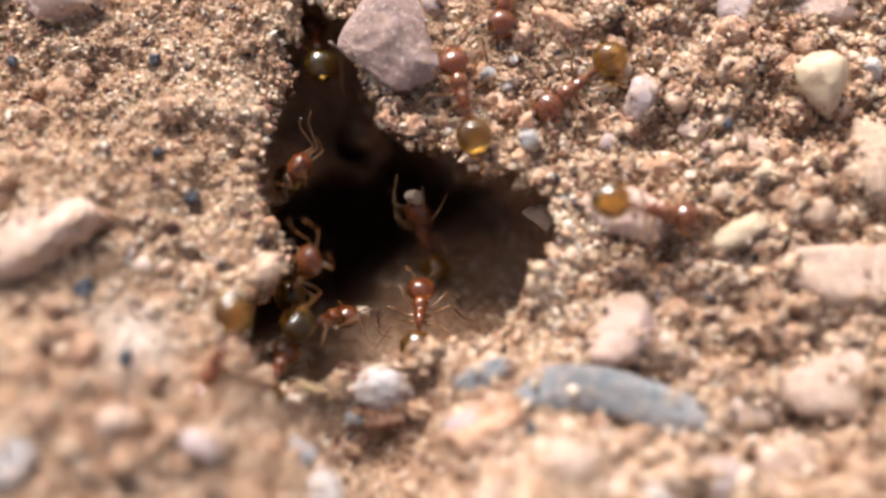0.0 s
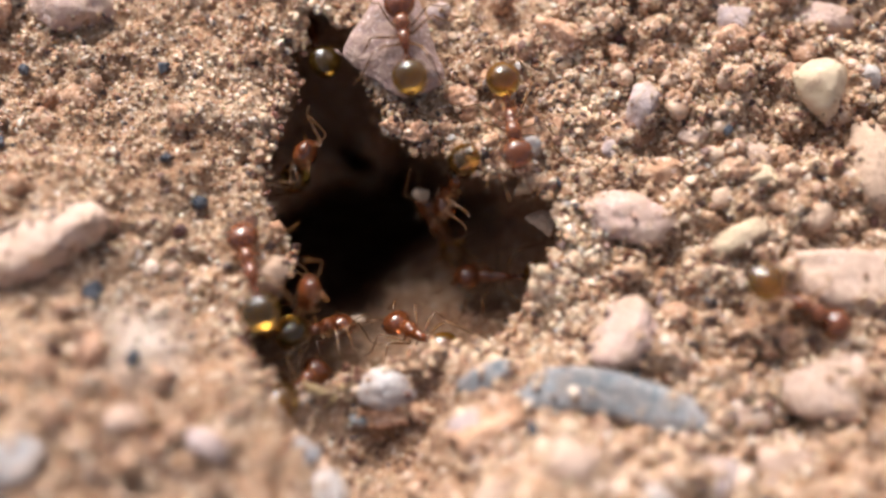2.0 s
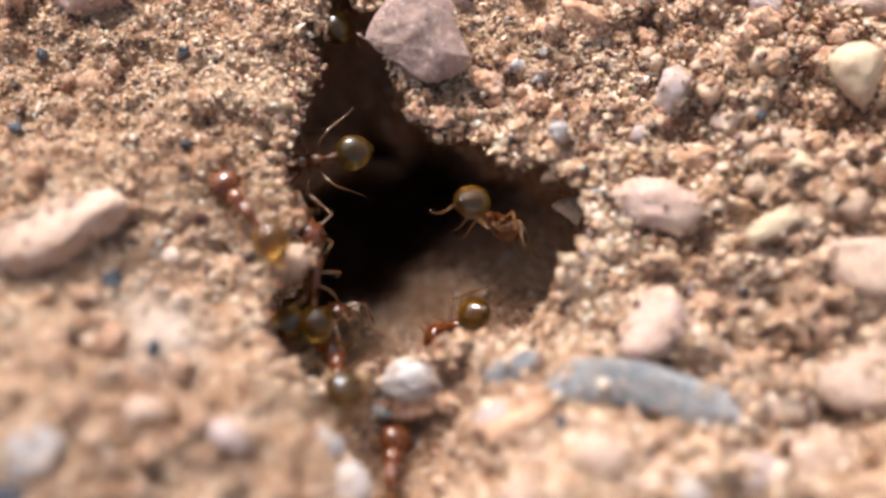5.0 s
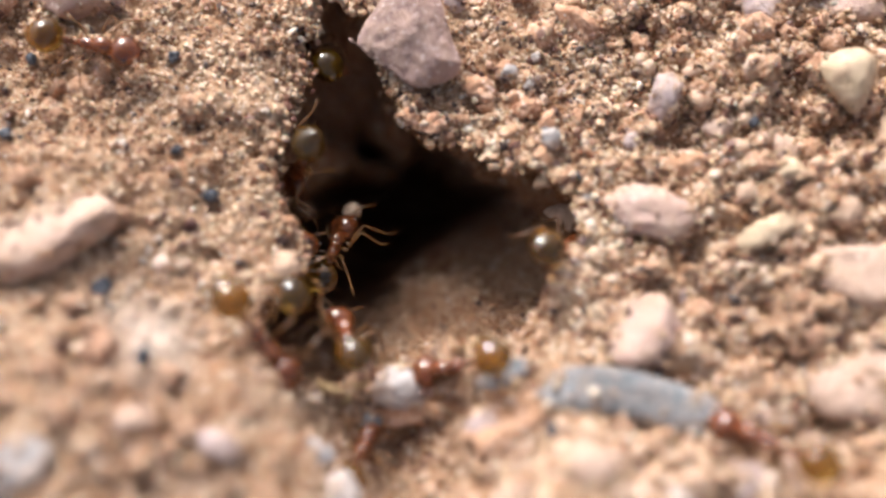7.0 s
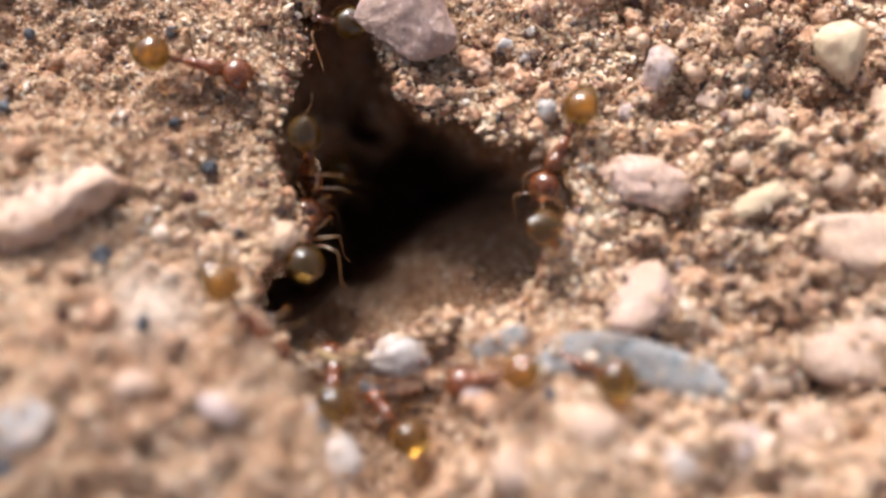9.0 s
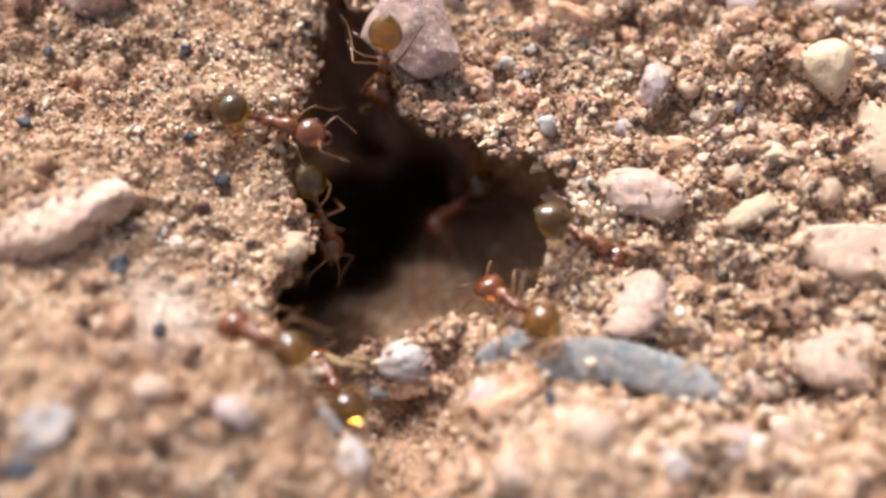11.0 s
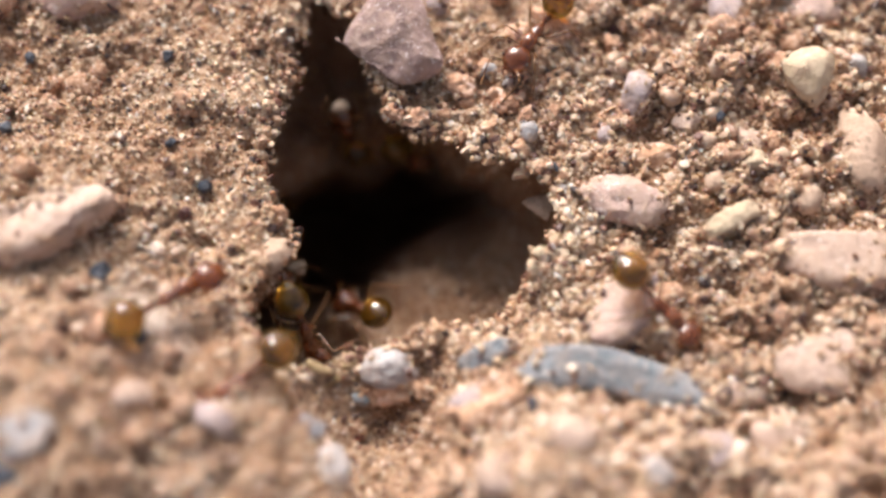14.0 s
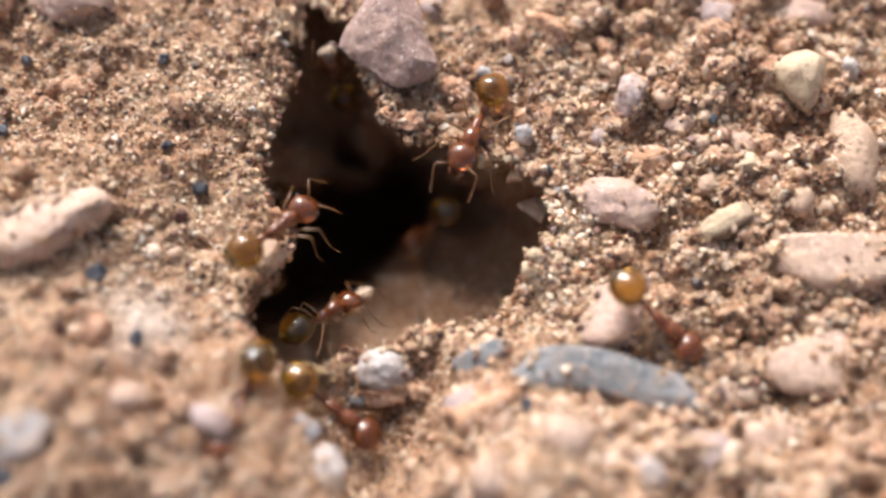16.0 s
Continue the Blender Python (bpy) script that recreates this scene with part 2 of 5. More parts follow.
def np_mesh(name, verts, faces, mat, smooth=True):
    """A mesh from arrays of places in mm and of triangles or quads."""
    verts, faces = np.asarray(verts, np.float32) * MM, np.asarray(faces, np.int32)
    k = faces.shape[1]
    me = bpy.data.meshes.new(name)
    me.vertices.add(len(verts))
    me.vertices.foreach_set("co", verts.ravel())
    me.loops.add(faces.size)
    me.loops.foreach_set("vertex_index", faces.ravel())
    me.polygons.add(len(faces))
    me.polygons.foreach_set("loop_start", np.arange(len(faces), dtype=np.int32) * k)
    me.polygons.foreach_set("loop_total", np.full(len(faces), k, np.int32))
    me.polygons.foreach_set("use_smooth", np.full(len(faces), smooth))
    me.materials.append(mat)
    me.update(calc_edges=True)
    return me


def axis(lo, hi, step, far, growth=1.6):
    fine = np.arange(lo, hi + step / 2, step)
    grow = step * growth ** np.arange(1, 60)
    grow = np.cumsum(grow)
    grow = grow[: np.searchsorted(grow, far) + 1]
    return np.concatenate([lo - grow[::-1], fine, hi + grow])


def build_ground():
    xs, ys = axis(-16, 16, 0.11, 4000), axis(-10, 11, 0.11, 4000)
    gx, gy = np.meshgrid(xs, ys)
    z = height(gx, gy)
    verts = np.stack([gx, gy, z], -1).reshape(-1, 3)
    nx, ny = len(xs), len(ys)
    i, j = np.meshgrid(np.arange(nx - 1), np.arange(ny - 1))
    a = (j * nx + i).ravel()
    faces = np.stack([a, a + 1, a + nx + 1, a + nx], 1)
    mid = verts[faces].mean(1)
    near = (np.abs(mid[:, 0]) < 8) & (np.abs(mid[:, 1]) < 10)
    keep = np.ones(len(faces), bool)
    keep[near] = ~inside(RIM, mid[near, 0], mid[near, 1])
    ob = new("ground", np_mesh("ground", verts, faces[keep], SOIL))
    return tagged(ob, "dry sandy tan soil with a crumbly crust round the nest hole", "ground", kind="structure")


def burrow_point(k, u):
    """Places on the burrow's wall: k an index into RIM, u from 0 at the mouth to 1 at the bottom.
    Under a short wall a floor falls to the left, then the tunnel drops away."""
    x, y = RIM[k, 0], RIM[k, 1]
    cx, cy = -0.6, 0.4
    out = 0.35 * (1 - np.clip(u * 6, 0, 1)) + 0.25
    r = np.hypot(x - cx, y - cy) + 1e-6
    x, y = x + (x - cx) / r * out, y + (y - cy) / r * out
    wall, floor, drop = np.clip(u / 0.12, 0, 1), np.clip((u - 0.12) / 0.40, 0, 1), np.clip((u - 0.52) / 0.48, 0, 1)
    under = step01(0.0, 2.2, RIM[k, 1]) * (1 - 0.6 * step01(3.6, 6.0, RIM[k, 1]))
    shelf = step01(2.4, 4.4, RIM[k, 1]) * step01(-0.9, -1.9, RIM[k, 0])
    low = -0.3 * step01(-1.4, -2.6, RIM[k, 1]) * step01(-3.0, -1.0, RIM[k, 0])
    deep = 1.7 * step01(-2.2, 0.6, RIM[k, 1]) * step01(-1.0, 1.5, RIM[k, 0]) + 1.0 * step01(0.8, -2.0, RIM[k, 0]) * step01(-1.5, -3.0, RIM[k, 1])
    s = 1 - 0.04 * wall - (0.26 + 0.05 * shelf) * floor - 0.10 * drop
    z = height(RIM[k, 0], RIM[k, 1]) * (1 - u) - 0.12 - (3.4 - low + deep + 1.9 * shelf) * wall - (2.9 + 2.0 * under - 0.5 * shelf) * floor - 13.0 * drop
    px = cx + (x - cx) * s - 0.5 * wall - (3.0 - 3.6 * under - 1.5 * shelf) * floor - 2.2 * drop
    py = cy + (y - cy) * s + (0.1 + 1.6 * under) * wall + (2.0 + 0.6 * under - 0.9 * shelf) * floor + 5.2 * drop
    return px, py, z


def build_burrow():
    n, rings = len(RIM), 56
    k = np.arange(n)
    verts = []
    for u in np.linspace(0, 1, rings):
        px, py, z = burrow_point(k, u)
        w = 0.5 * fbm(px + z, py - z, 0.9, 4, 11)
        verts.append(np.stack([px + w, py + w * 0.7, z + w * 0.5], 1))
    verts = np.concatenate(verts + [np.array([[-6.5, 8.6, -18.8]])])
    faces = []
    for r in range(rings - 1):
        a = r * n + k
        b = r * n + (k + 1) % n
        faces.append(np.stack([a, b, b + n], 1))
        faces.append(np.stack([a, b + n, a + n], 1))
    a = (rings - 1) * n + k
    faces.append(np.stack([a, (rings - 1) * n + (k + 1) % n, np.full(n, len(verts) - 1)], 1))
    ob = new("burrow", np_mesh("burrow", verts, np.concatenate(faces), SOIL))
    return tagged(ob, "dark earthen tunnel wall sloping down under the crust", "burrow", kind="structure")


ground = build_ground()
burrow = build_burrow()

# ---- loose grains ----
PHI = (1 + 5**0.5) / 2
ICO = np.array([(-1, PHI, 0), (1, PHI, 0), (-1, -PHI, 0), (1, -PHI, 0), (0, -1, PHI), (0, 1, PHI), (0, -1, -PHI), (0, 1, -PHI), (PHI, 0, -1), (PHI, 0, 1), (-PHI, 0, -1), (-PHI, 0, 1)]) / 1.902
ICO_FACES = np.array([(0, 11, 5), (0, 5, 1), (0, 1, 7), (0, 7, 10), (0, 10, 11), (1, 5, 9), (5, 11, 4), (11, 10, 2), (10, 7, 6), (7, 1, 8),
                      (3, 9, 4), (3, 4, 2), (3, 2, 6), (3, 6, 8), (3, 8, 9), (4, 9, 5), (2, 4, 11), (6, 2, 10), (8, 6, 7), (9, 8, 1)])


def random_turns(n):
    q = rng.normal(size=(n, 4))
    w, x, y, z = (q / np.linalg.norm(q, axis=1, keepdims=True)).T
    return np.stack([1 - 2 * (y * y + z * z), 2 * (x * y - z * w), 2 * (x * z + y * w), 2 * (x * y + z * w), 1 - 2 * (x * x + z * z), 2 * (y * z - x * w),
                     2 * (x * z - y * w), 2 * (y * z + x * w), 1 - 2 * (x * x + y * y)], 1).reshape(n, 3, 3)


def halved(verts, faces):
    """The same ball with each triangle cut in four."""
    verts, mids, out = [tuple(v) for v in verts], {}, []

    def mid(a, b):
        key = (min(a, b), max(a, b))
        if key not in mids:
            m = np.add(verts[a], verts[b])
            mids[key] = len(verts)
            verts.append(tuple(m / np.linalg.norm(m)))
        return mids[key]

    for a, b, c in faces:
        ab, bc, ca = mid(a, b), mid(b, c), mid(c, a)
        out += [(a, ab, ca), (b, bc, ab), (c, ca, bc), (ab, bc, ca)]
    return np.array(verts), np.array(out)


BALL, BALL_FACES = halved(ICO, ICO_FACES)


def grains(name, places, radii, mat, label, worn=False):
    """Many single grains in one mesh: sharp chips, or worn and rounded ones."""
    n = len(places)
    if worn:
        dents = [(v, rng.uniform(0.10, 0.38, (n, 1))) for v in ICO[[0, 3, 4, 7, 8, 11]]]
        shape = rng.uniform(0.58, 1.35, (n, 1, 3)) * BALL[None] * rng.uniform(0.82, 1.16, (n, len(BALL), 1))
        for v, by in dents:
            shape = shape * (1 - by * np.clip(BALL @ v, 0, 1) ** 3 * np.sign(rng.normal(size=(n, 1))))[:, :, None]
        ball, facets = BALL, BALL_FACES
    else:
        shape = rng.uniform(0.45, 1.45, (n, 1, 3)) * ICO[None] * rng.uniform(0.6, 1.25, (n, 12, 1))
        ball, facets = ICO, ICO_FACES
    verts = np.einsum("nij,nkj->nki", random_turns(n), shape) * radii[:, None, None] + places[:, None]
    faces = facets[None] + len(ball) * np.arange(n)[:, None, None]
    smooth = worn
    ob = new(name, np_mesh(name, verts.reshape(-1, 3), faces.reshape(-1, 3), mat, smooth))
    return tagged(ob, label, "sand", kind="stuff")


def scatter(n, keep):
    x, y = rng.uniform(-15.5, 15.5, n), rng.uniform(-9.5, 10.5, n)
    ok = ~inside(RIM, x, y) & (rng.random(n) < keep(x, y))
    return x[ok], y[ok]


def build_grains():
    x, y = scatter(86000, lambda x, y: np.where(x < 5, 0.97, 0.62))
    r = np.where(x < 3.5, 0.030 + 0.075 * rng.random(len(x)) ** 2.6, 0.04 + 0.12 * rng.random(len(x)) ** 2.4)
    grains("fine_sand", np.stack([x, y, height(x, y) + 0.02 * r], 1), r, SAND, "fine tan, cream and rust sand grains on the crust")
    x, y = scatter(10000, lambda x, y: np.where((y < -4.2) & (x > -2), 0.7, np.where(y < -4.2, 0.35, np.where(x > 4.0, 0.7, np.where(x > 1.0, 0.4, np.where(x < -3, 0.06, 0.3))))) * (0.25 + 1.5 * np.clip(fbm(x, y, 0.5, 2, 21) + 0.5, 0, 1)))
    r = 0.06 + 0.09 * rng.random(len(x)) ** 2
    grains("coarse_sand", np.stack([x, y, height(x, y) - 0.1 * r], 1), r, COARSE, "coarse beige and pinkish sand grains strewn over the soil")
    x, y = scatter(4200, lambda x, y: np.where((x > 4.5) | ((y < -5.5) & (x > 0)), 0.65, np.where(y < -4.5, 0.12, 0.04)) * np.clip(0.2 + 2.2 * (fbm(x, y, 0.6, 2, 33) + 0.25), 0, 1))
    r = 0.13 + 0.20 * rng.random(len(x)) ** 2.6
    at = np.stack([x, y, height(x, y) - 0.30 * r], 1)
    grains("fine_gravel", at, r, COARSE, "worn beige and pinkish gravel grains in the soil", True)
    # dust that clings to the coarse grains
    k = rng.choice(len(r), 16000, p=r**2 / (r**2).sum())
    way = rng.normal(size=(len(k), 3))
    way[:, 2] = np.abs(way[:, 2]) * 0.8
    way = way / np.linalg.norm(way, axis=1, keepdims=True)
    grains("grain_dust", at[k] + way * (r[k] * 0.95)[:, None], 0.025 + 0.05 * rng.random(len(k)) ** 2.5, SAND, "fine sand clinging to the coarse grains")
    # crumbs that cling to the rim
    k = rng.integers(0, len(RIM), 5200)
    at = RIM[k] + rng.normal(0, 0.16, (len(k), 2))
    z = height(at[:, 0], at[:, 1]) - np.abs(rng.normal(0, 0.22, len(k))) + 0.05
    grains("rim_crumbs", np.stack([at[:, 0], at[:, 1], z], 1), 0.05 + 0.15 * rng.random(len(k)) ** 2.5, SAND, "sand crumbs clinging to the edge of the hole")
    # grains on the sloping floor of the tunnel
    k, u = rng.integers(0, len(RIM), 11000), 0.62 * rng.random(11000)
    px, py, z = burrow_point(k, u)
    w = 0.5 * fbm(px + z, py - z, 0.9, 4, 11)
    grains("tunnel_grains", np.stack([px + w, py + w * 0.7, z + w * 0.5], 1), 0.05 + 0.06 * rng.random(len(k)) ** 2, SAND, "fine grains bedded in the tunnel's sloping wall")


build_grains()



# ---- pebbles ----
def pebble_mesh(name, size, seed, mat, facets=0, level=3, lumps=0.22, square=0.0):
    """A worn pebble of the given size in mm, with flattened facets and an uneven skin. Its origin is its middle."""
    r = random.Random(seed)
    bm = bmesh.new()
    bmesh.ops.create_icosphere(bm, subdivisions=level, radius=1.0)
    for v in bm.verts:
        v.co = v.co.lerp(v.co / sum(abs(c) ** 5 for c in v.co) ** 0.2, square)
    planes = [(Vector((r.gauss(0, 1), r.gauss(0, 1), r.gauss(0, 0.8))).normalized(), r.uniform(0.5, 0.8)) for _ in range(facets)]
    roughen(bm, planes, lumps, Vector((r.uniform(0, 50), r.uniform(0, 50), r.uniform(0, 50))))
    for v in bm.verts:
        v.co = Vector((v.co.x * size[0] / 2, v.co.y * size[1] / 2, v.co.z * size[2] / 2)) * MM
    return finish(bm, name, mat)


def roughen(bm, planes, lumps, off):
    for v in bm.verts:
        p = v.co.copy()
        p *= 1 + lumps * noise.noise(p * 1.2 + off) + 0.5 * lumps * noise.noise(p * 2.7 + off)
        for n, d in planes:
            over = p.dot(n) - d
            if over > 0:
                p -= n * over * 0.9
        p *= 1 + 0.30 * lumps * noise.noise(p * 7.0 + off) + 0.16 * lumps * noise.noise(p * 15.0 + off)
        v.co = p


def finish(bm, name, mat):
    for f in bm.faces:
        f.smooth = True
    me = bpy.data.meshes.new(name)
    bm.to_mesh(me)
    bm.free()
    me.materials.append(mat)
    return me


def pebble(name, x, y, size, turn, stone, label, seed, facets=2, sink=0.4, tilt=(0, 0), category="pebble", group="", level=3, lift=0.0, bend=0.0, square=0.0):
    """A pebble bedded in the ground; sink is the share of its height below the surface."""
    ob = new(name, pebble_mesh(name, size, seed, STONES[stone], facets, 4 if stone == "clod" else level, 0.5 if stone == "clod" else 0.22, square))
    for v in ob.data.vertices:
        v.co.y -= bend * v.co.x * v.co.x / MM
    z = float(height(x, y)) + size[2] * (0.5 - sink) + lift
    ob.matrix_basis = pose(x * MM, y * MM, z * MM, tilt[0], tilt[1], turn)
    TAKEN.append((x, y, max(size[:2]) * 0.5))
    return tagged(ob, label, category, group)


TAKEN = []


def shard(name, x, y, z, corners, stone, label, seed, worn=0.06):
    """A broken stone: the hull of its corners, with chipped edges and pitted faces."""
    bm = bmesh.new()
    for c in corners:
        bm.verts.new(c)
    bmesh.ops.convex_hull(bm, input=bm.verts)
    loose = [v for v in bm.verts if not v.link_faces]
    bmesh.ops.delete(bm, geom=loose, context="VERTS")
    bmesh.ops.bevel(bm, geom=list(bm.edges), offset=worn, segments=3, profile=0.6, affect="EDGES")
    bmesh.ops.triangulate(bm, faces=bm.faces)
    for _ in range(3):
        long = [e for e in bm.edges if e.calc_length() > 0.22]
        bmesh.ops.subdivide_edges(bm, edges=long, cuts=1)
        bmesh.ops.triangulate(bm, faces=bm.faces)
    bm.normal_update()
    off = Vector((seed * 3.1, seed * 1.7, seed))
    for v in bm.verts:
        v.co += v.normal * (0.10 * noise.noise(v.co * 1.3 + off) + 0.05 * noise.noise(v.co * 3.5 + off) + 0.02 * noise.noise(v.co * 9 + off))
    for v in bm.verts:
        v.co *= MM
    ob = new(name, finish(bm, name, STONES[stone]))
    ob.matrix_basis = pose(x * MM, y * MM, z * MM)
    return tagged(ob, label, "stone")


def build_pebbles():
    g = "pebbles on the soil"
    shard("wedge_stone", -0.95, 5.6, 0.3, [(-0.7, 1.9, 0.7), (0.5, 2.0, 0.8), (0.92, 0.07, 0.65), (1.36, -0.72, 0.55), (1.15, -0.95, 0.3), (0.43, -1.36, 0.15), (-0.23, -1.15, 0.1), (-0.82, -0.64, 0.1), (-1.74, 0.2, 0.2), (-1.12, 0.72, 0.55),
                                           (-0.05, 1.7, 1.3), (0.22, 0.3, 1.25), (0.62, -0.75, 0.95), (0.8, 1.6, -0.6), (1.0, -0.5, -0.6), (-1.0, 1.4, -0.6), (-0.5, -0.4, -0.7)],
          "mauve", "angular mauve-pink stone shard overhanging the hole", 12)
    shard("stone_block", -10.3, -0.6, 1.2, [(0.01, -1.10, 0.75), (0.39, -0.42, 0.95), (1.07, 0.33, 0.85), (1.75, 0.46, 0.55), (0.2, -0.95, -0.2), (1.3, -0.1, -0.2), (1.7, 0.55, -0.2), (-2.4, -0.35, 0.5), (-1.3, 0.1, 0.55), (0.28, 1.08, 0.4), (1.34, 1.2, 0.3),
                                           (-2.2, -1.05, 0.7), (-2.2, -1.4, -0.4), (-1.0, -1.4, 0.2), (-2.2, 0.2, -0.6), (0.8, 1.3, -0.6)],
          "peach", "large smooth peach-beige stone set in the crust", 17, 0.22)
    shard("pebble", 11.37, 4.4, 0.5, [(-0.81, 0.64, 0.3), (-0.55, 0.83, 0.4), (0.0, 0.99, 0.5), (0.79, 0.7, 0.4), (0.75, 0.04, 0.4), (0.41, -0.67, 0.3), (0.05, -1.05, 0.2), (-0.38, -0.67, 0.3), (-0.78, 0.11, 0.3), (-0.5, 0.1, 1.05), (0.2, 0.3, 1.1), (0.0, -0.6, 0.9),
                                     (0.5, 0.5, -0.5), (-0.5, 0.4, -0.5), (0.1, -0.7, -0.5)],
          "cream", "angular cream pebble on coarse soil", 4, 0.14)
    shard("stone_flake", 3.3, 1.15, -1.2, [(-0.58, 0.1, -0.1), (0.2, -0.66, 0.1), (0.58, 0.26, 0.2), (-0.17, 0.4, -0.2), (-0.4, 0.1, -0.35), (0.3, -0.45, -0.25), (0.5, 0.2, -0.2)],
          "beige", "thin pale triangular stone flake in the hole's wall", 8)
    pebble("pebble", 6.24, 4.15, (1.25, 1.5, 1.2), -12, "lilac", "rounded lilac-grey pebble bedded in sand", 5, 3, 0.4, group=g, level=4)
    pebble("pebble", 5.70, 0.65, (2.7, 1.5, 1.05), -10, "pink", "smooth pink oval pebble half sunk in soil", 6, 0, 0.45, group=g, level=4)
    pebble("pebble", 8.57, -0.08, (1.75, 0.65, 0.6), 27, "cream", "slim cream rod-shaped pebble lying on grit", 7, 1, 0.05, group=g, square=0.7)
    pebble("pebble", 11.72, -1.06, (3.8, 2.4, 1.6), 6, "peach", "large pale pink stone bedded in gravelly soil", 8, 2, 0.22, group=g, level=4)
    pebble("pebble", 5.23, -2.69, (2.2, 2.3, 1.5), -18, "pink", "pale pink egg-shaped pebble half buried in sand", 9, 1, 0.55, group=g, level=4)
    pebble("pebble", -1.15, -4.12, (1.65, 1.2, 1.15), 4, "white", "white pebble with rusty specks at the hole's lip", 3, 0, 0.3, group=g, level=4)
    pebble("stone_slab", 5.17, -4.53, (5.2, 1.35, 1.2), -13, "slate", "curved blue-grey slate sliver lying in pale grit", 13, 1, 0.28, (10, 0), "stone", level=4, bend=0.055, square=0.8)
    pebble("stone_slab", 1.58, -3.98, (1.9, 0.8, 0.55), 22, "slate", "small blue-grey slate chip at the hole's edge", 14, 3, 0.55, (12, 0), "stone")
    pebble("pebble", -3.24, -6.09, (1.0, 0.9, 0.7), -40, "grey", "blue-grey pebble on the edge of the mound", 15, 3, 0.4, group=g)
    pebble("pebble", -2.51, -7.14, (1.0, 1.25, 0.9), 20, "white", "whitish pebble on the edge of the mound", 16, 2, 0.35, group=g)
    pebble("stone_block", -10.80, 7.30, (2.6, 1.6, 1.3), -4, "pink", "flat pink stone half sunk in sandy crust", 18, 2, 0.25, category="stone", level=4)
    pebble("pebble", 10.56, -4.22, (2.4, 2.0, 1.1), 12, "peach", "square-edged pale beige pebble in coarse grit", 19, 3, 0.55, group=g, square=0.8)
    pebble("pebble", 12.80, 1.98, (1.7, 2.9, 1.5), 8, "beige", "tall beige stone bedded in coarse soil", 20, 4, 0.4, group=g)
    pebble("pebble", 12.22, 7.79, (2.2, 1.4, 1.2), -14, "pink", "pale pink pebble on coarse soil", 21, 4, 0.4, group=g)
    pebble("pebble", 9.36, 7.38, (1.3, 1.2, 1.0), 20, "lilac", "small lilac pebble on coarse soil", 22, 3, 0.4, group=g)
    pebble("pebble", 4.00, 6.58, (1.5, 1.2, 0.9), -35, "clod", "rounded beige pebble among loose sand", 23, 3, 0.4, group=g)
    pebble("pebble", 13.13, 5.29, (0.8, 0.9, 0.7), 0, "white", "small white pebble on coarse soil", 24, 3, 0.35, group=g)
    pebble("pebble", 1.55, -5.42, (2.2, 1.7, 1.3), 10, "clod", "pale pinkish lump crusted with sand", 25, 3, 0.5, group=g)
    pebble("pebble", 9.40, 1.62, (0.75, 0.7, 0.66), 0, "cream", "round cream grain on coarse soil", 26, 2, 0.3, group=g)
    pebble("pebble", 6.87, 1.98, (3.0, 1.1, 1.0), 8, "clod", "long beige clod of cemented sand", 27, 3, 0.45, group=g)
    pebble("pebble", 1.73, 4.95, (0.62, 0.58, 0.5), 15, "grey", "pale blue-grey grain above the hole", 28, 3, 0.3, group=g)
    pebble("pebble", 2.34, 4.61, (0.36, 0.42, 0.34), -20, "white", "tiny white quartz grain above the hole", 29, 2, 0.25, group=g)
    pebble("pebble", 2.59, 5.52, (0.34, 0.32, 0.3), 0, "white", "tiny white quartz grain above the hole", 34, 2, 0.25, group=g)
    pebble("pebble", 3.09, -1.01, (0.5, 0.42, 0.4), 20, "cream", "pale quartz grain at the hole's rim", 35, 3, 0.2, group=g)
    pebble("pebble", 2.89, 2.78, (0.62, 0.7, 0.5), -10, "grey", "pale grey grain at the hole's upper rim", 36, 3, 0.3, group=g)
    pebble("pebble", 0.91, 4.52, (0.95, 0.8, 0.7), 10, "clod", "cemented beige lump beside the angular stone", 37, 3, 0.35, group=g)
    pebble("pebble", 2.01, 4.16, (0.9, 0.9, 0.75), 40, "clod", "cemented beige lump above the hole", 38, 3, 0.35, group=g)
    pebble("pebble", 0.23, 7.49, (0.8, 0.8, 0.7), 40, "lilac", "rounded pale grain beside the angular stone", 39, 2, 0.3, group=g)
    pebble("pebble", -4.41, 0.24, (0.62, 0.55, 0.6), 10, "clod", "pale grain jutting from the hole's rim", 40, 3, 0.3, group=g)
    pebble("pebble", -4.37, -1.06, (1.0, 1.1, 0.9), -20, "beige", "smooth pinkish lump at the hole's rim", 41, 2, 0.4, group=g)
    pebble("pebble", -9.98, -6.67, (1.6, 1.2, 0.9), 12, "grey", "pale blue-grey pebble on the mound", 30, 3, 0.45, group=g)
    pebble("pebble", -10.31, -7.58, (1.1, 0.9, 0.7), 30, "blue", "dark blue-grey pebble on the mound", 31, 3, 0.4, group=g)
    pebble("pebble", -1.39, -4.62, (0.95, 0.7, 0.6), 15, "clod", "rusty crumb of cemented sand before the white pebble", 42, 2, 0.3, group=g)
    pebble("pebble", -1.0, -4.62, (1.35, 0.75, 0.8), 6, "clod", "brown crust of cemented sand against the white pebble", 45, 1, 0.25, group=g, level=4)
    pebble("pebble", -0.27, -4.67, (0.8, 0.6, 0.5), -25, "clod", "crumb of cemented sand beside the white pebble", 43, 2, 0.3, group=g)
    pebble("pebble", 1.78, -4.98, (0.7, 0.6, 0.5), 5, "clod", "crumb of cemented sand below the slate chip", 44, 2, 0.3, group=g)
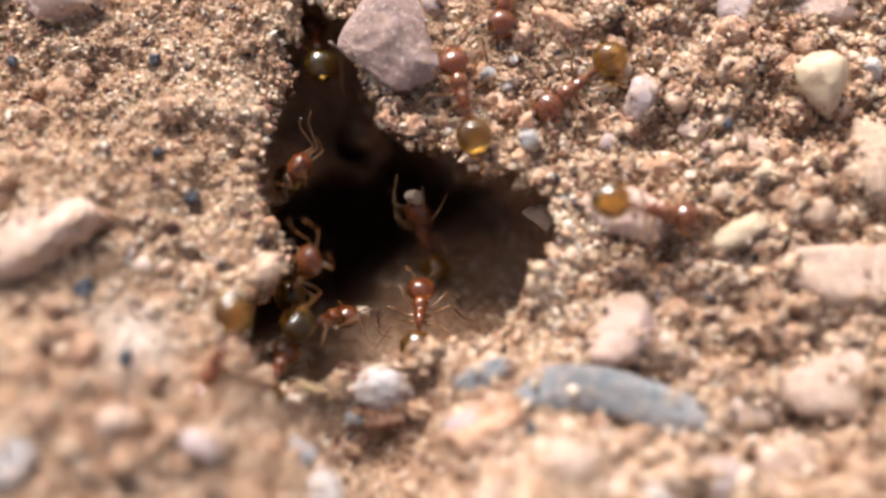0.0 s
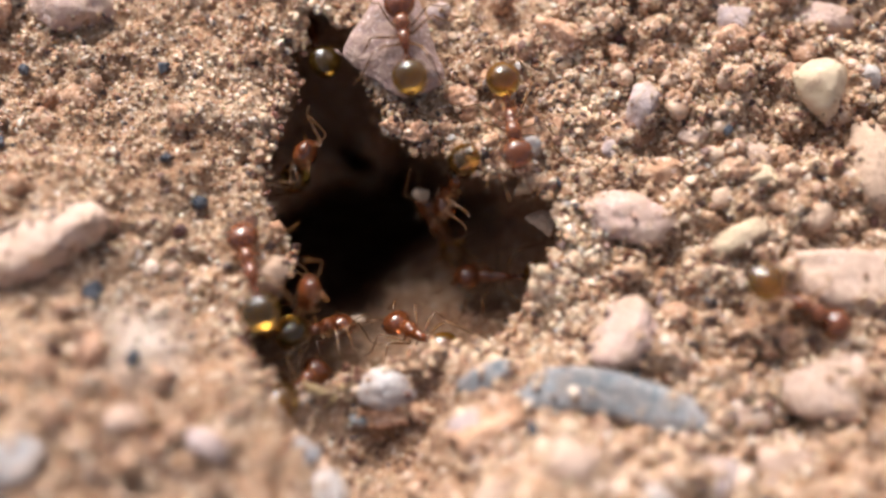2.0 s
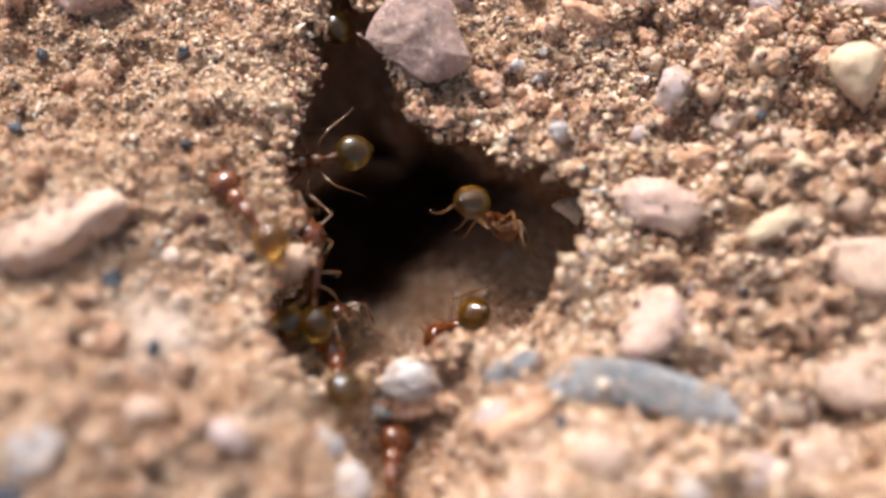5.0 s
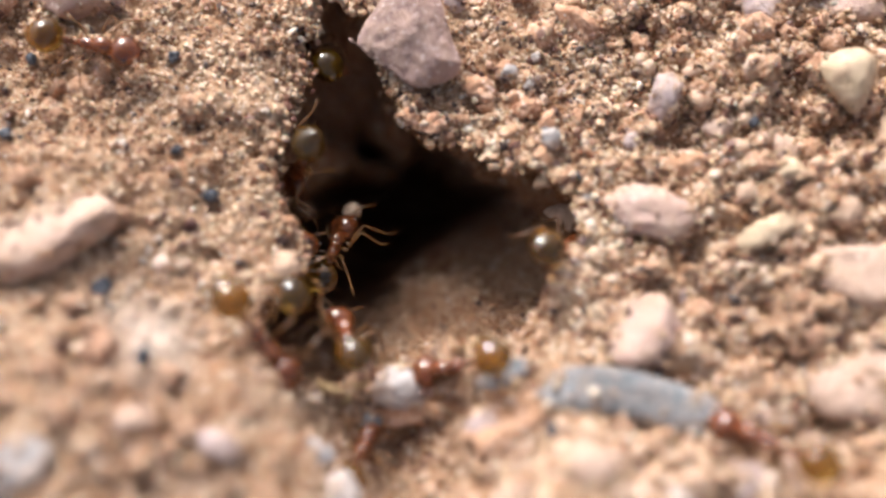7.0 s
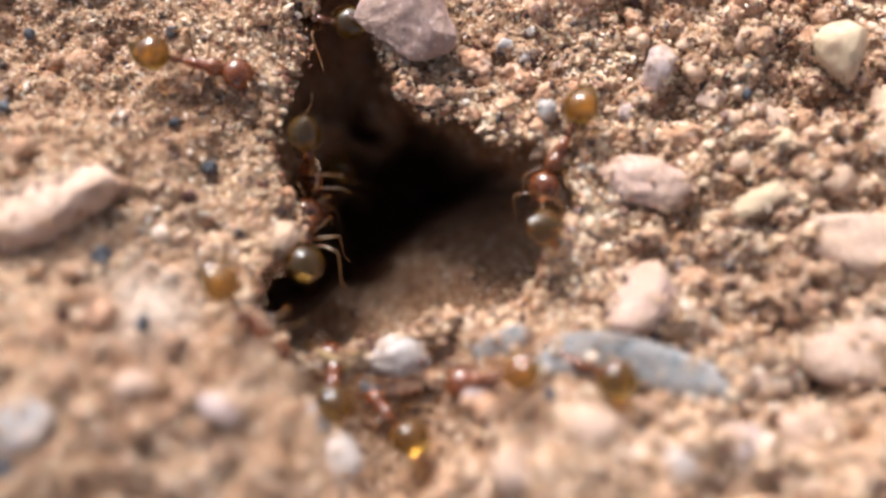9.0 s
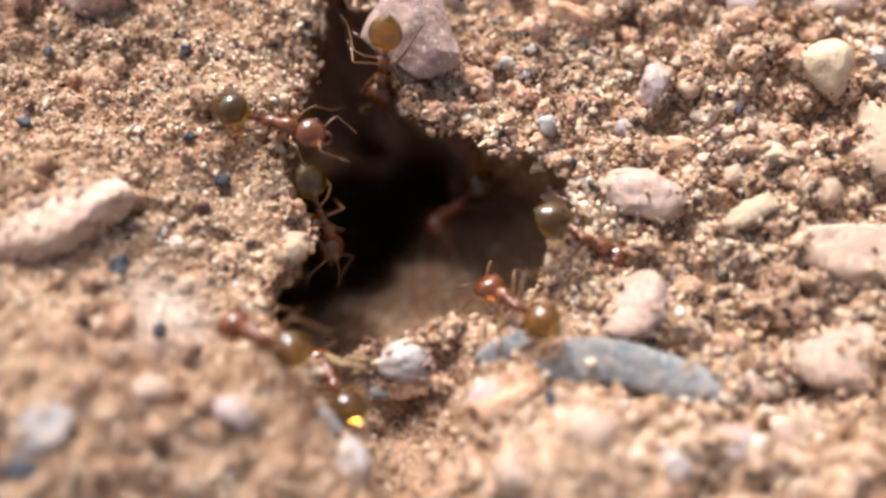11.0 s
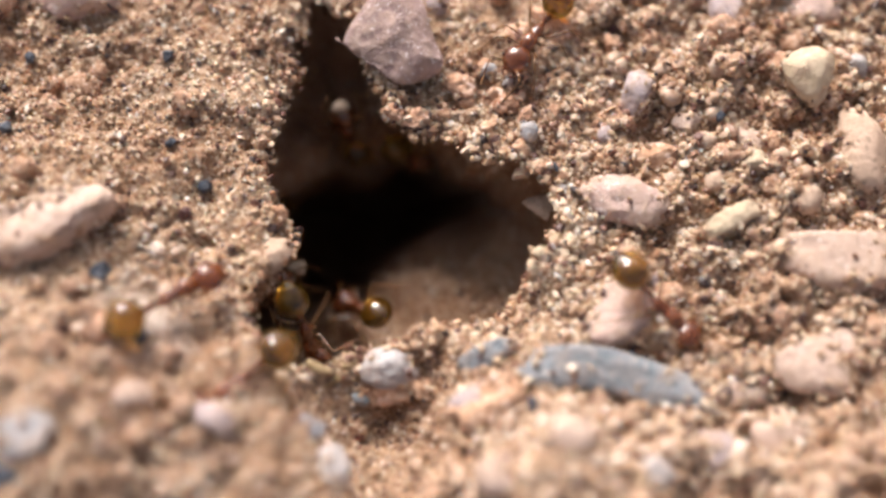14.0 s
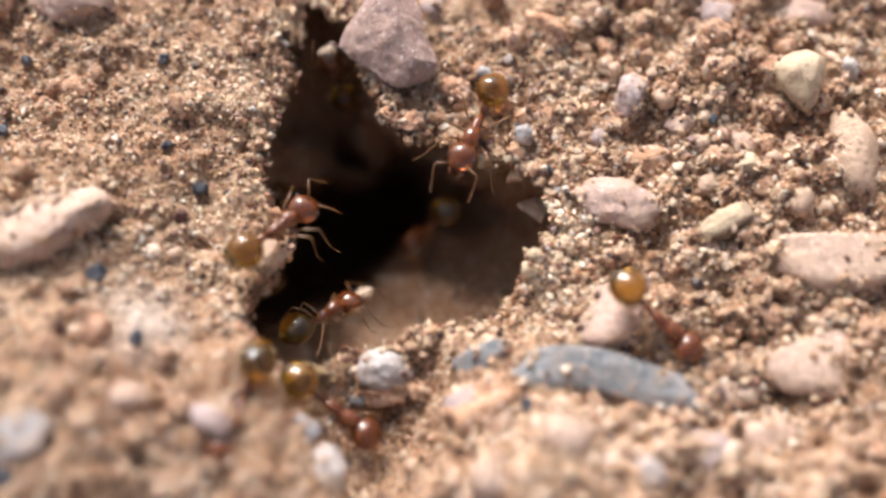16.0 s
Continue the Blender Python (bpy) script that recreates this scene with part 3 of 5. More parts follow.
    for x, y, size, turn, stone, label, seed in (
        (1.22, -5.30, (1.5, 1.1, 0.8), 20, "lilac", "pale lilac lump dusted with sand", 60),
        (3.54, -6.49, (1.7, 1.2, 0.9), -15, "peach", "pale peach lump in loose grit", 61),
        (1.78, -7.42, (1.4, 1.3, 0.9), 40, "peach", "rounded peach lump in loose grit", 62),
        (7.36, -6.72, (1.6, 1.1, 0.9), 10, "lilac", "pale pinkish-grey pebble in loose grit", 63),
        (5.60, -7.44, (1.0, 0.9, 0.7), 0, "white", "whitish pebble in loose grit", 64),
        (9.21, -6.14, (1.8, 1.5, 1.1), -30, "peach", "large pale peach lump in loose grit", 65),
        (8.28, -4.93, (1.2, 0.9, 0.7), 25, "peach", "pale peach chip in loose grit", 66),
        (-7.71, -5.53, (1.3, 1.0, 0.7), 15, "peach", "pale peach lump on the mound", 67),
        (-5.45, -6.17, (1.2, 0.9, 0.7), -25, "lilac", "dusty pale lump on the mound", 68)):
        pebble("pebble", x, y, size, turn, stone, label, seed, 2, 0.5, group=g)
    for k, (x, y, wide, deep) in enumerate(((-1.13, 3.57, 0.62, 0.5),
        (-0.38, 3.37, 0.7, 0.55),
        (0.43, 3.59, 0.5, 0.45),
        (1.14, 4.03, 0.7, 0.6),
        (2.29, 3.92, 0.8, 0.7),
        (2.91, 3.45, 0.55, 0.6),
        (1.79, 3.07, 0.6, 0.5),
        (2.65, 2.2, 0.55, 0.5),
        (3.35, 1.76, 0.4, 0.5),
        (1.67, 5.1, 0.5, 0.5),
        (3.71, 3.59, 0.5, 0.45))):
        pebble("pebble", x, y, (wide, deep, 0.8 * wide), 37 * k, "clod", "cemented sandy lump on the hole's upper edge", 100 + k, 2, 0.3, group=g)
    for k, (x, y, wide, deep, stone) in enumerate(((2.95, -1.35, 0.34, 0.3, "cream"),
        (3.51, -0.85, 0.26, 0.3, "white"),
        (3.89, 1.1, 0.22, 0.36, "white"),
        (3.4, 1.43, 0.3, 0.26, "cream"),
        (2.88, -1.88, 0.26, 0.22, "beige"),
        (4.26, -0.28, 0.24, 0.2, "white"),
        (3.44, -2.41, 0.28, 0.3, "cream"),
        (3.92, -1.27, 0.2, 0.24, "garnet"),
        (4.47, 0.7, 0.22, 0.2, "garnet"),
        (2.39, 4.47, 0.24, 0.26, "white"),
        (3.32, 4.37, 0.3, 0.28, "lilac"),
        (3.91, 2.58, 0.26, 0.3, "beige"))):
        pebble("pebble", x, y, (wide, deep, 0.8 * wide), 53 * k, stone, "pale mineral grain on the hole's rim" if stone != "garnet" else "dark red mineral grain on the hole's rim", 120 + k, 5, 0.15, group=g, level=2)
    for k, (x, y, wide, deep, stone, text) in enumerate(((9.56, 1.83, 0.62, 0.6, "cream", "round cream grain on coarse soil"),
        (10.8, 0.5, 0.85, 0.95, "beige", "rounded beige pebble on coarse soil"),
        (9.55, 2.77, 1.4, 0.85, "peach", "dusty peach lump in gravelly soil"),
        (7.7, 3.17, 0.9, 0.7, "peach", "flat peach pebble in coarse soil"),
        (7.08, 5.03, 0.7, 0.5, "beige", "small beige pebble on coarse soil"),
        (5.24, 2.77, 0.55, 0.6, "lilac", "small pinkish pebble beside the hole"),
        (8.27, 1.24, 0.8, 0.6, "beige", "beige pebble half sunk in grit"),
        (6.56, -1.58, 0.6, 0.55, "lilac", "small greyish pebble half sunk in grit"),
        (5.65, 6.19, 0.7, 0.6, "clod", "dark sandy lump above the hole"),
        (10.24, 2.55, 0.7, 0.5, "clod", "crumbly beige lump on coarse soil"))):
        pebble("pebble", x, y, (wide, deep, 0.8 * min(wide, deep)), 20 * k - 60, stone, text, 140 + k, 2, 0.3, group=g)
    d = "dark grains in the crust"
    for k, (x, y, w, h, turn, stone, label) in enumerate([
        (-6.50, 1.01, 0.52, 0.4, 10, "blue", "blue-black mineral grain in the sandy crust"),
        (-7.90, 5.32, 0.42, 0.5, 0, "blue", "blue-black mineral grain in sandy crust"),
        (-7.59, -3.87, 0.45, 0.72, -20, "blue", "blue-black elongated grain on a pale patch"),
        (-8.96, -1.95, 0.7, 0.72, 0, "blue", "blue-grey rounded grain on the mound"),
        (-6.96, 0.06, 0.5, 0.42, 15, "garnet", "dark red garnet grain in the crust"),
        (-12.13, 5.29, 0.45, 0.45, 0, "blue", "blue-black mineral grain in sandy crust"),
        (-12.33, 2.68, 0.45, 0.5, 30, "blue", "blue-black mineral grain in sandy crust"),
        (-7.53, 2.24, 0.4, 0.25, 30, "blue", "blue-black sliver in sandy crust"),
        (8.63, 3.32, 0.48, 0.4, 0, "blue", "dark blue mineral grain among gravel"),
        (-0.99, -4.75, 0.4, 0.36, 0, "blue", "black mineral chip below the white pebble"),
        (-1.95, -4.90, 0.75, 0.5, -40, "slate", "slate-grey chip below the white pebble"),
        (2.68, -5.54, 0.4, 0.55, 10, "blue", "dark grain in pale grit"),
        (5.78, 6.72, 0.4, 0.35, 0, "garnet", "dark brown grain in the sand"),
        (5.67, -3.74, 0.4, 0.34, 0, "blue", "dark grain beside the slate sliver"),
        (-9.45, -3.77, 0.35, 0.34, 0, "garnet", "dark brown grain on the mound"),
        (3.67, 1.72, 0.22, 0.36, 20, "blue", "black mineral chip at the rim"),
    ]):
        pebble("mineral_grain", x, y, (0.92 * w, 0.92 * h, 0.34), turn, stone, label, 50 + k, 6, 0.2, (0, 0), "grain", d, 3)
    # dry plant scraps at the lower lip
    for x, y, length, thick, turn, label in ((-3.06, -4.24, 0.95, 0.26, -20, "short brown dry stalk piece at the hole's lip"), (-2.52, -4.35, 0.85, 0.16, 55, "yellowish dry plant scrap beside the white pebble"), (-2.32, -4.08, 0.6, 0.2, 15, "small brown husk beside the white pebble")):
        bm = bmesh.new()
        bmesh.ops.create_icosphere(bm, subdivisions=3, radius=1.0)
        roughen(bm, [], 0.3, Vector((x, y, 3)))
        for v in bm.verts:
            v.co = Vector((v.co.x * length / 2, v.co.y * thick / 2 + 0.09 * v.co.x**2, v.co.z * thick / 2)) * MM
        ob = new("plant_scrap", finish(bm, "plant_scrap", STRAW))
        ob.matrix_basis = pose(x * MM, y * MM, (float(height(x, y)) + 0.3 * thick) * MM, 0, 8, turn)
        tagged(ob, label, "plant scrap", "dry scraps at the lip")


STRAW = stone_material("dry_straw", (0.30, 0.20, 0.09), (0.48, 0.36, 0.16), (0.22, 0.12, 0.06), 0.7, 2.0)
build_pebbles()


def build_clods():
    """Cemented lumps of sandy soil, each with a crumbly skin."""
    r = random.Random(5)
    meshes = []
    for k in range(9):
        bm = bmesh.new()
        bmesh.ops.create_icosphere(bm, subdivisions=3, radius=1.0)
        off = Vector((k * 9.1, k * 4.7, k))
        for v in bm.verts:
            p = v.co * (1 + 0.35 * noise.noise(v.co * 1.1 + off))
            v.co = p * (1 + 0.22 * noise.noise(p * 2.6 + off) + 0.13 * noise.noise(p * 6.5 + off) + 0.09 * noise.noise(p * 14 + off)) * MM
        meshes.append(finish(bm, "soil_clod", CLOD))
    spots = [(r.uniform(-14.5, 14.5), r.uniform(-9, 9.5)) for _ in range(2600)]
    made = 0
    for x, y in spots:
        chance = 0.42 if x > 4.5 else 0.20 if (y < -5.5 or x < -6.5) else 0.05
        chance *= 0.3 + 1.4 * min(1, max(0, float(fbm(x, y, 0.35, 2, 41)) + 0.5))
        size = 0.14 + 0.30 * r.random() ** 2.2
        if r.random() > chance or made >= 290 or bool(inside(RIM, x, y)) or np.hypot(RIM[:, 0] - x, RIM[:, 1] - y).min() < 0.7:
            continue
        if any(math.hypot(x - a, y - b) < c + 0.7 * size for a, b, c in TAKEN):
            continue
        TAKEN.append((x, y, size * 0.7))
        ob = new("soil_clod", meshes[made % 9])
        wide = [size * r.uniform(0.8, 1.25) for _ in range(3)]
        ob.matrix_basis = pose(x * MM, y * MM, (float(height(x, y)) + 0.12 * size) * MM, r.uniform(-30, 30), r.uniform(-30, 30), r.uniform(0, 360)) @ Matrix.Diagonal((*wide, 1))
        kind = "large knobbly" if size > 0.32 else "small crumbly" if size < 0.2 else "crumbly"
        tagged(ob, kind + " lump of cemented tan sand on the soil", "soil clod", "soil clods")
        made += 1


build_clods()


def build_collars():
    """Loose grains that bank up against the stones and lie on their flanks."""
    at = []
    for ob in list(scene.objects):
        if ob.type == "MESH" and ob.name.split(".")[0] in ("pebble", "stone_slab", "stone_block"):
            co = np.zeros(len(ob.data.vertices) * 3)
            ob.data.vertices.foreach_get("co", co)
            m = np.array(ob.matrix_basis)
            p = (co.reshape(-1, 3) @ m[:3, :3].T + m[:3, 3]) / MM
            over = p[:, 2] - height(p[:, 0], p[:, 1])
            top = max(over.max(), 0.05)
            p = p[(over > -0.1) & (over < 0.6 * top) & (rng.random(len(p)) < np.clip(0.9 - 1.3 * over / top, 0.03, 0.9))]
            if len(p):
                at.append(p[rng.integers(0, len(p), int(8 + 60 * np.ptp(p[:, 0])))])
        elif ob.type == "MESH" and ob.name.startswith("soil_clod"):
            way = rng.normal(size=(34, 3))
            way[:, 2] = np.abs(way[:, 2])
            way = way / np.linalg.norm(way, axis=1, keepdims=True)
            at.append(np.array([[*(ob.matrix_basis @ Vector(tuple(w * 0.98 * MM)))] for w in way]) / MM)
    at = np.concatenate(at)
    at = at + rng.normal(0, 0.04, at.shape)
    grains("stone_collars", at, 0.04 + 0.10 * rng.random(len(at)) ** 2.4, SAND, "fine sand grains banked against the stones and clods")


build_collars()


# ---- ants ----
def chitin(name, dark, light, rough, clear, bands=False):
    """Translucent insect shell: amber with a smooth gloss."""
    m, nodes, links, shader = material(name)
    coord = nodes.new("ShaderNodeTexCoord").outputs["Object"]
    n = noise_node(nodes, links, 2.2, 3, coord)
    c = ramp_node(nodes, [(0.3, dark), (0.7, light)])
    links.new(n.outputs[0], c.inputs[0])
    col = c.outputs[0]
    if bands:
        wave = nodes.new("ShaderNodeTexWave")
        wave.bands_direction = "Y"
        wave.inputs["Scale"].default_value = 950
        wave.inputs["Distortion"].default_value = 0.6
        links.new(coord, wave.inputs["Vector"])
        s = ramp_node(nodes, [(0.55, (1, 1, 1)), (0.95, (0.75, 0.62, 0.5))])
        links.new(wave.outputs[1], s.inputs[0])
        col = mix_colour(nodes, links, "MULTIPLY", 0.4, col, s.outputs[0])
    links.new(col, shader.inputs["Base Color"])
    shader.inputs["Roughness"].default_value = rough
    shader.inputs["IOR"].default_value = 1.5
    shader.inputs["Transmission Weight"].default_value = clear
    shader.inputs["Coat Weight"].default_value = 0.15 if bands else 0.3
    shader.inputs["Coat Roughness"].default_value = 0.03
    shader.inputs["Coat IOR"].default_value = 1.55
    if not bands:
        fine = noise_node(nodes, links, 25.0, 2, coord)
        bump(nodes, links, fine.outputs[0], 0.006, shader, 0.5)
    return m


SHELL = chitin("amber_shell", (0.17, 0.042, 0.012), (0.33, 0.10, 0.030), 0.10, 0.55)
GASTER = chitin("honey_gaster", (0.27, 0.135, 0.017), (0.46, 0.255, 0.036), 0.02, 0.92, True)
LIMB = chitin("amber_limb", (0.25, 0.105, 0.032), (0.44, 0.225, 0.080), 0.22, 0.55)
EYE = chitin("black_eye", (0.008, 0.006, 0.006), (0.015, 0.012, 0.01), 0.12, 0.0)
CRUMB = stone_material("pale_crumb", (0.50, 0.36, 0.24), (0.74, 0.62, 0.48), (0.80, 0.74, 0.66), 0.8, 2.0)


def loft(name, rings, mat, sides=18, squash=0.0):
    """A body along y: rings of (y, z, half width, half height) in mm, closed at both ends."""
    bm = bmesh.new()
    rows = []
    for y, z, w, h in rings:
        rows.append([bm.verts.new(Vector((w * math.cos(a), y, z + h * math.sin(a) * (1 - squash * (math.sin(a) < 0)))) * MM)
                     for a in (2 * math.pi * k / sides for k in range(sides))])
    for one, two in zip(rows, rows[1:]):
        for k in range(sides):
            bm.faces.new((one[k], one[(k + 1) % sides], two[(k + 1) % sides], two[k]))
    bm.faces.new(rows[0])
    bm.faces.new(rows[-1][::-1])
    bmesh.ops.recalc_face_normals(bm, faces=bm.faces)
    for f in bm.faces:
        f.smooth = True
    me = bpy.data.meshes.new(name)
    bm.to_mesh(me)
    bm.free()
    me.materials.append(mat)
    return me


def rounded(stations, steps=5):
    """Smooth rings between stations of (y, z, half width, half height)."""
    p = np.array(stations, float)
    p = np.concatenate([2 * p[:1] - p[1:2], p, 2 * p[-1:] - p[-2:-1]])
    out = []
    for k in range(1, len(p) - 2):
        for t in np.linspace(0, 1, steps, endpoint=False):
            a, b, c, d = p[k - 1 : k + 3]
            out.append(0.5 * (2 * b + (c - a) * t + (2 * a - 5 * b + 4 * c - d) * t**2 + (3 * b - a - 3 * c + d) * t**3))
    out.append(p[-2])
    out = np.array(out)
    out[:, 2:] = np.maximum(out[:, 2:], 0.008)
    return out.tolist()


def limb(name, joints, mat, sides=7):
    """A jointed tube through (x, y, z, radius) in mm."""
    bm = bmesh.new()
    rows = []
    pts = [Vector(j[:3]) for j in joints]
    for k, (p, j) in enumerate(zip(pts, joints)):
        way = (pts[min(k + 1, len(pts) - 1)] - pts[max(k - 1, 0)]).normalized()
        side = way.cross(Vector((0.31, 0.17, 0.93))).normalized()
        up = way.cross(side)
        rows.append([bm.verts.new((p + (side * math.cos(a) + up * math.sin(a)) * j[3]) * MM) for a in (2 * math.pi * q / sides for q in range(sides))])
    for one, two in zip(rows, rows[1:]):
        for q in range(sides):
            bm.faces.new((one[q], one[(q + 1) % sides], two[(q + 1) % sides], two[q]))
    bm.faces.new(rows[0])
    bm.faces.new(rows[-1][::-1])
    bmesh.ops.recalc_face_normals(bm, faces=bm.faces)
    for f in bm.faces:
        f.smooth = True
    me = bpy.data.meshes.new(name)
    bm.to_mesh(me)
    bm.free()
    me.materials.append(mat)
    return me


def part(name, mesh, parent, at=(0, 0, 0), label=""):
    ob = new(name, mesh)
    ob.parent = parent
    ob.matrix_basis = pose(at[0] * MM, at[1] * MM, at[2] * MM)
    return tagged(ob, label)


LEG_ROOTS = [(0.16, 0.52, -0.14), (0.17, 0.22, -0.16), (0.15, -0.08, -0.15)]
LEG_REACH = [(0.55, 0.50), (0.72, 0.05), (0.60, -0.55)]


def build_ant():
    ant = new("ant")
    head = part("head", loft("head", rounded([(-0.40, 0, 0.03, 0.03), (-0.38, 0, 0.24, 0.18), (-0.18, 0.01, 0.42, 0.33), (0.06, 0.01, 0.45, 0.34), (0.27, -0.01, 0.36, 0.26), (0.42, -0.03, 0.20, 0.14), (0.47, -0.03, 0.03, 0.03)]), SHELL, 20), ant, (0, 1.16, 0), "glossy red-brown head")
    for s in (-1, 1):
        part("eye", loft("eye", rounded([(-0.09, 0, 0.008, 0.008), (-0.06, 0, 0.035, 0.05), (0.02, 0, 0.045, 0.065), (0.09, 0, 0.008, 0.008)], 3), EYE, 10), head, (s * 0.40, 0.10, 0.13), "black compound eye")
        part("mandible", limb("mandible", [(0, 0, 0, 0.06), (s * 0.06, 0.08, -0.02, 0.06), (s * 0.02, 0.17, -0.03, 0.045), (-s * 0.08, 0.24, -0.03, 0.012)], SHELL, 8), head, (s * 0.14, 0.38, -0.07))
        part("antenna", limb("antenna", [(0, 0, 0, 0.022), (s * 0.20, 0.10, 0.13, 0.026), (s * 0.46, 0.26, 0.24, 0.028), (s * 0.50, 0.34, 0.20, 0.024), (s * 0.46, 0.60, 0.02, 0.024), (s * 0.42, 0.80, -0.10, 0.036), (s * 0.38, 0.98, -0.22, 0.038), (s * 0.37, 1.04, -0.26, 0.012)], LIMB), head, (s * 0.11, 0.30, 0.10), "elbowed pale antenna with a thicker tip")
    part("thorax", loft("thorax", rounded([(0.86, 0.0, 0.05, 0.05), (0.78, 0.01, 0.14, 0.14), (0.58, 0.05, 0.24, 0.25), (0.36, 0.06, 0.23, 0.24), (0.16, 0.0, 0.17, 0.19), (-0.06, 0.0, 0.17, 0.19), (-0.26, -0.03, 0.13, 0.14), (-0.36, -0.07, 0.06, 0.06)]), SHELL, 16), ant, label="red-brown humped thorax")
    part("petiole", loft("petiole", rounded([(-0.33, -0.08, 0.06, 0.05), (-0.42, -0.05, 0.07, 0.09), (-0.49, 0.0, 0.09, 0.14), (-0.56, -0.05, 0.07, 0.07), (-0.64, -0.03, 0.12, 0.12), (-0.72, -0.05, 0.11, 0.11), (-0.80, -0.05, 0.08, 0.07)], 4), SHELL, 12), ant)
    part("gaster", loft("gaster", rounded([(-0.76, -0.03, 0.05, 0.05), (-0.82, -0.02, 0.22, 0.20), (-0.98, 0.02, 0.42, 0.38), (-1.24, 0.03, 0.52, 0.47), (-1.52, 0.01, 0.46, 0.41), (-1.76, -0.03, 0.27, 0.24), (-1.88, -0.06, 0.10, 0.09), (-1.92, -0.08, 0.03, 0.03)]), GASTER, 24), ant, label="honey-coloured glossy swollen abdomen")
    for root, reach in zip(LEG_ROOTS, LEG_REACH):
        for s in (-1, 1):
            x, y = reach
            part("leg", limb("leg", [(0, 0, 0.02, 0.055), (s * 0.10, 0.03 * y, -0.06, 0.050), (s * 0.16, 0.1 * y, -0.02, 0.028), (s * 0.40 * x / 0.6, 0.45 * y, 0.20, 0.040), (s * x, 0.95 * y, 0.33, 0.024),
                                     (s * (x + 0.06), 1.02 * y, 0.30, 0.026), (s * (x + 0.24), 1.4 * y, -0.02, 0.030), (s * (x + 0.36), 1.7 * y, -0.24, 0.019), (s * (x + 0.46), 1.95 * y, -0.33, 0.016), (s * (x + 0.62), 2.3 * y, -0.36, 0.012)], LIMB), ant, (s * root[0], root[1], root[2]))
    return tagged(ant, "amber ant with a honey-coloured abdomen on the sandy soil", "ant", "ants at the nest")


ant = build_ant()
ANT_LABELS = {
    "stone_ant": "amber ant climbing over the angular stone by the hole",
    "slope_ant": "amber ant running down the hole's sandy slope",
    "slot_ant": "amber ant at the narrow upper end of the hole",
    "wall_ant": "pale amber ant clinging to the hole's crumbly wall",
    "lip_ant": "amber ant peering over the crumbling lip of the hole",
    "floor_ant": "glossy amber ant on the sandy floor of the hole",
    "carrier_ant": "amber ant carrying a pale crumb inside the hole",
    "gate_ant": "red-brown ant beside the white pebble at the hole",
    "yard_ant": "amber ant on loose grit below the white pebble",
    "gravel_ant": "amber ant wandering over coarse gravel and slate",
    "rim_ant": "amber ant leaving the crumbly rim over gravel",
    "ledge_ant": "dark amber ant under the overhanging sand ledge",
    "deep_ant": "dark amber ant hauling a crumb out of the tunnel",
    "mound_ant": "amber ant on the blurred pale mound of soil",
    "crust_ant": "amber ant crossing the sandy crust towards the hole",
    "visitor_ant": "amber ant coming down the sand above the hole",
    "late_ant": "amber ant walking over the pale mound to the hole",
}
ants = {}
for k, (key, text) in enumerate(ANT_LABELS.items()):
    one = ant if k == 0 else copy_thing(ant, pose(0, 0, 0))
    ants[key] = tagged(one, text, "ant", "ants at the nest")

crumb_mesh = pebble_mesh("crumb", (0.62, 0.5, 0.5), 91, CRUMB, 3, 3, 0.35)
for key in ("carrier_ant", "deep_ant"):
    part("crumb", crumb_mesh, ants[key], (0.05, 1.86, 0.0), "pale crumb of soil held in the jaws")


def swing(one, until):
    """Legs step and antennae feel while the ant goes; still stretches stay still."""
    path = one.animation_data.action.layers[0].strips[0].channelbag(one.animation_data.action_slot).fcurves
    curves = [c for c in path if c.data_path == "location"]
    place = lambda t: Vector([c.evaluate(frame(t)) for c in curves])
    legs = [o for o in one.children if o.name.startswith("leg")]
    feelers = [o for h in one.children if h.name.startswith("head") for o in h.children if o.name.startswith("antenna")]
    steps = [k * 0.2 for k in range(int(until / 0.2) + 1)]
    gone = [0.0]
    for a, b in zip(steps, steps[1:]):
        gone.append(gone[-1] + (place(b) - place(a)).length / MM)
    seed = sum(ord(c) for c in one["label"])
    for k, leg in enumerate(legs):
        base = leg.matrix_basis.translation.copy()
        rows, last = [], None
        for t, far in zip(steps, gone):
            sway = 16 * math.sin(far * 2.4 + math.pi * (k // 2 + k % 2) + seed)
            lift = 7 * math.cos(far * 2.4 + math.pi * (k // 2 + k % 2) + seed) * (-1 if k % 2 else 1)
            if last is None or abs(sway - last) > 1.5 or t == steps[-1]:
                rows.append((t, Matrix.Translation(base) @ pose(0, 0, 0, 0, lift, sway * (1 if k % 2 else -1))))
                last = sway
        walk(leg, rows)
    for k, feeler in enumerate(feelers):
        base = feeler.matrix_basis.translation.copy()
        r = random.Random(seed + k)
        rows = [(t, Matrix.Translation(base) @ pose(0, 0, 0, r.uniform(-18, 14), 0, r.uniform(-16, 16))) for t in [i * 0.5 for i in range(int(until * 2) + 1)]]
        walk(feeler, rows)


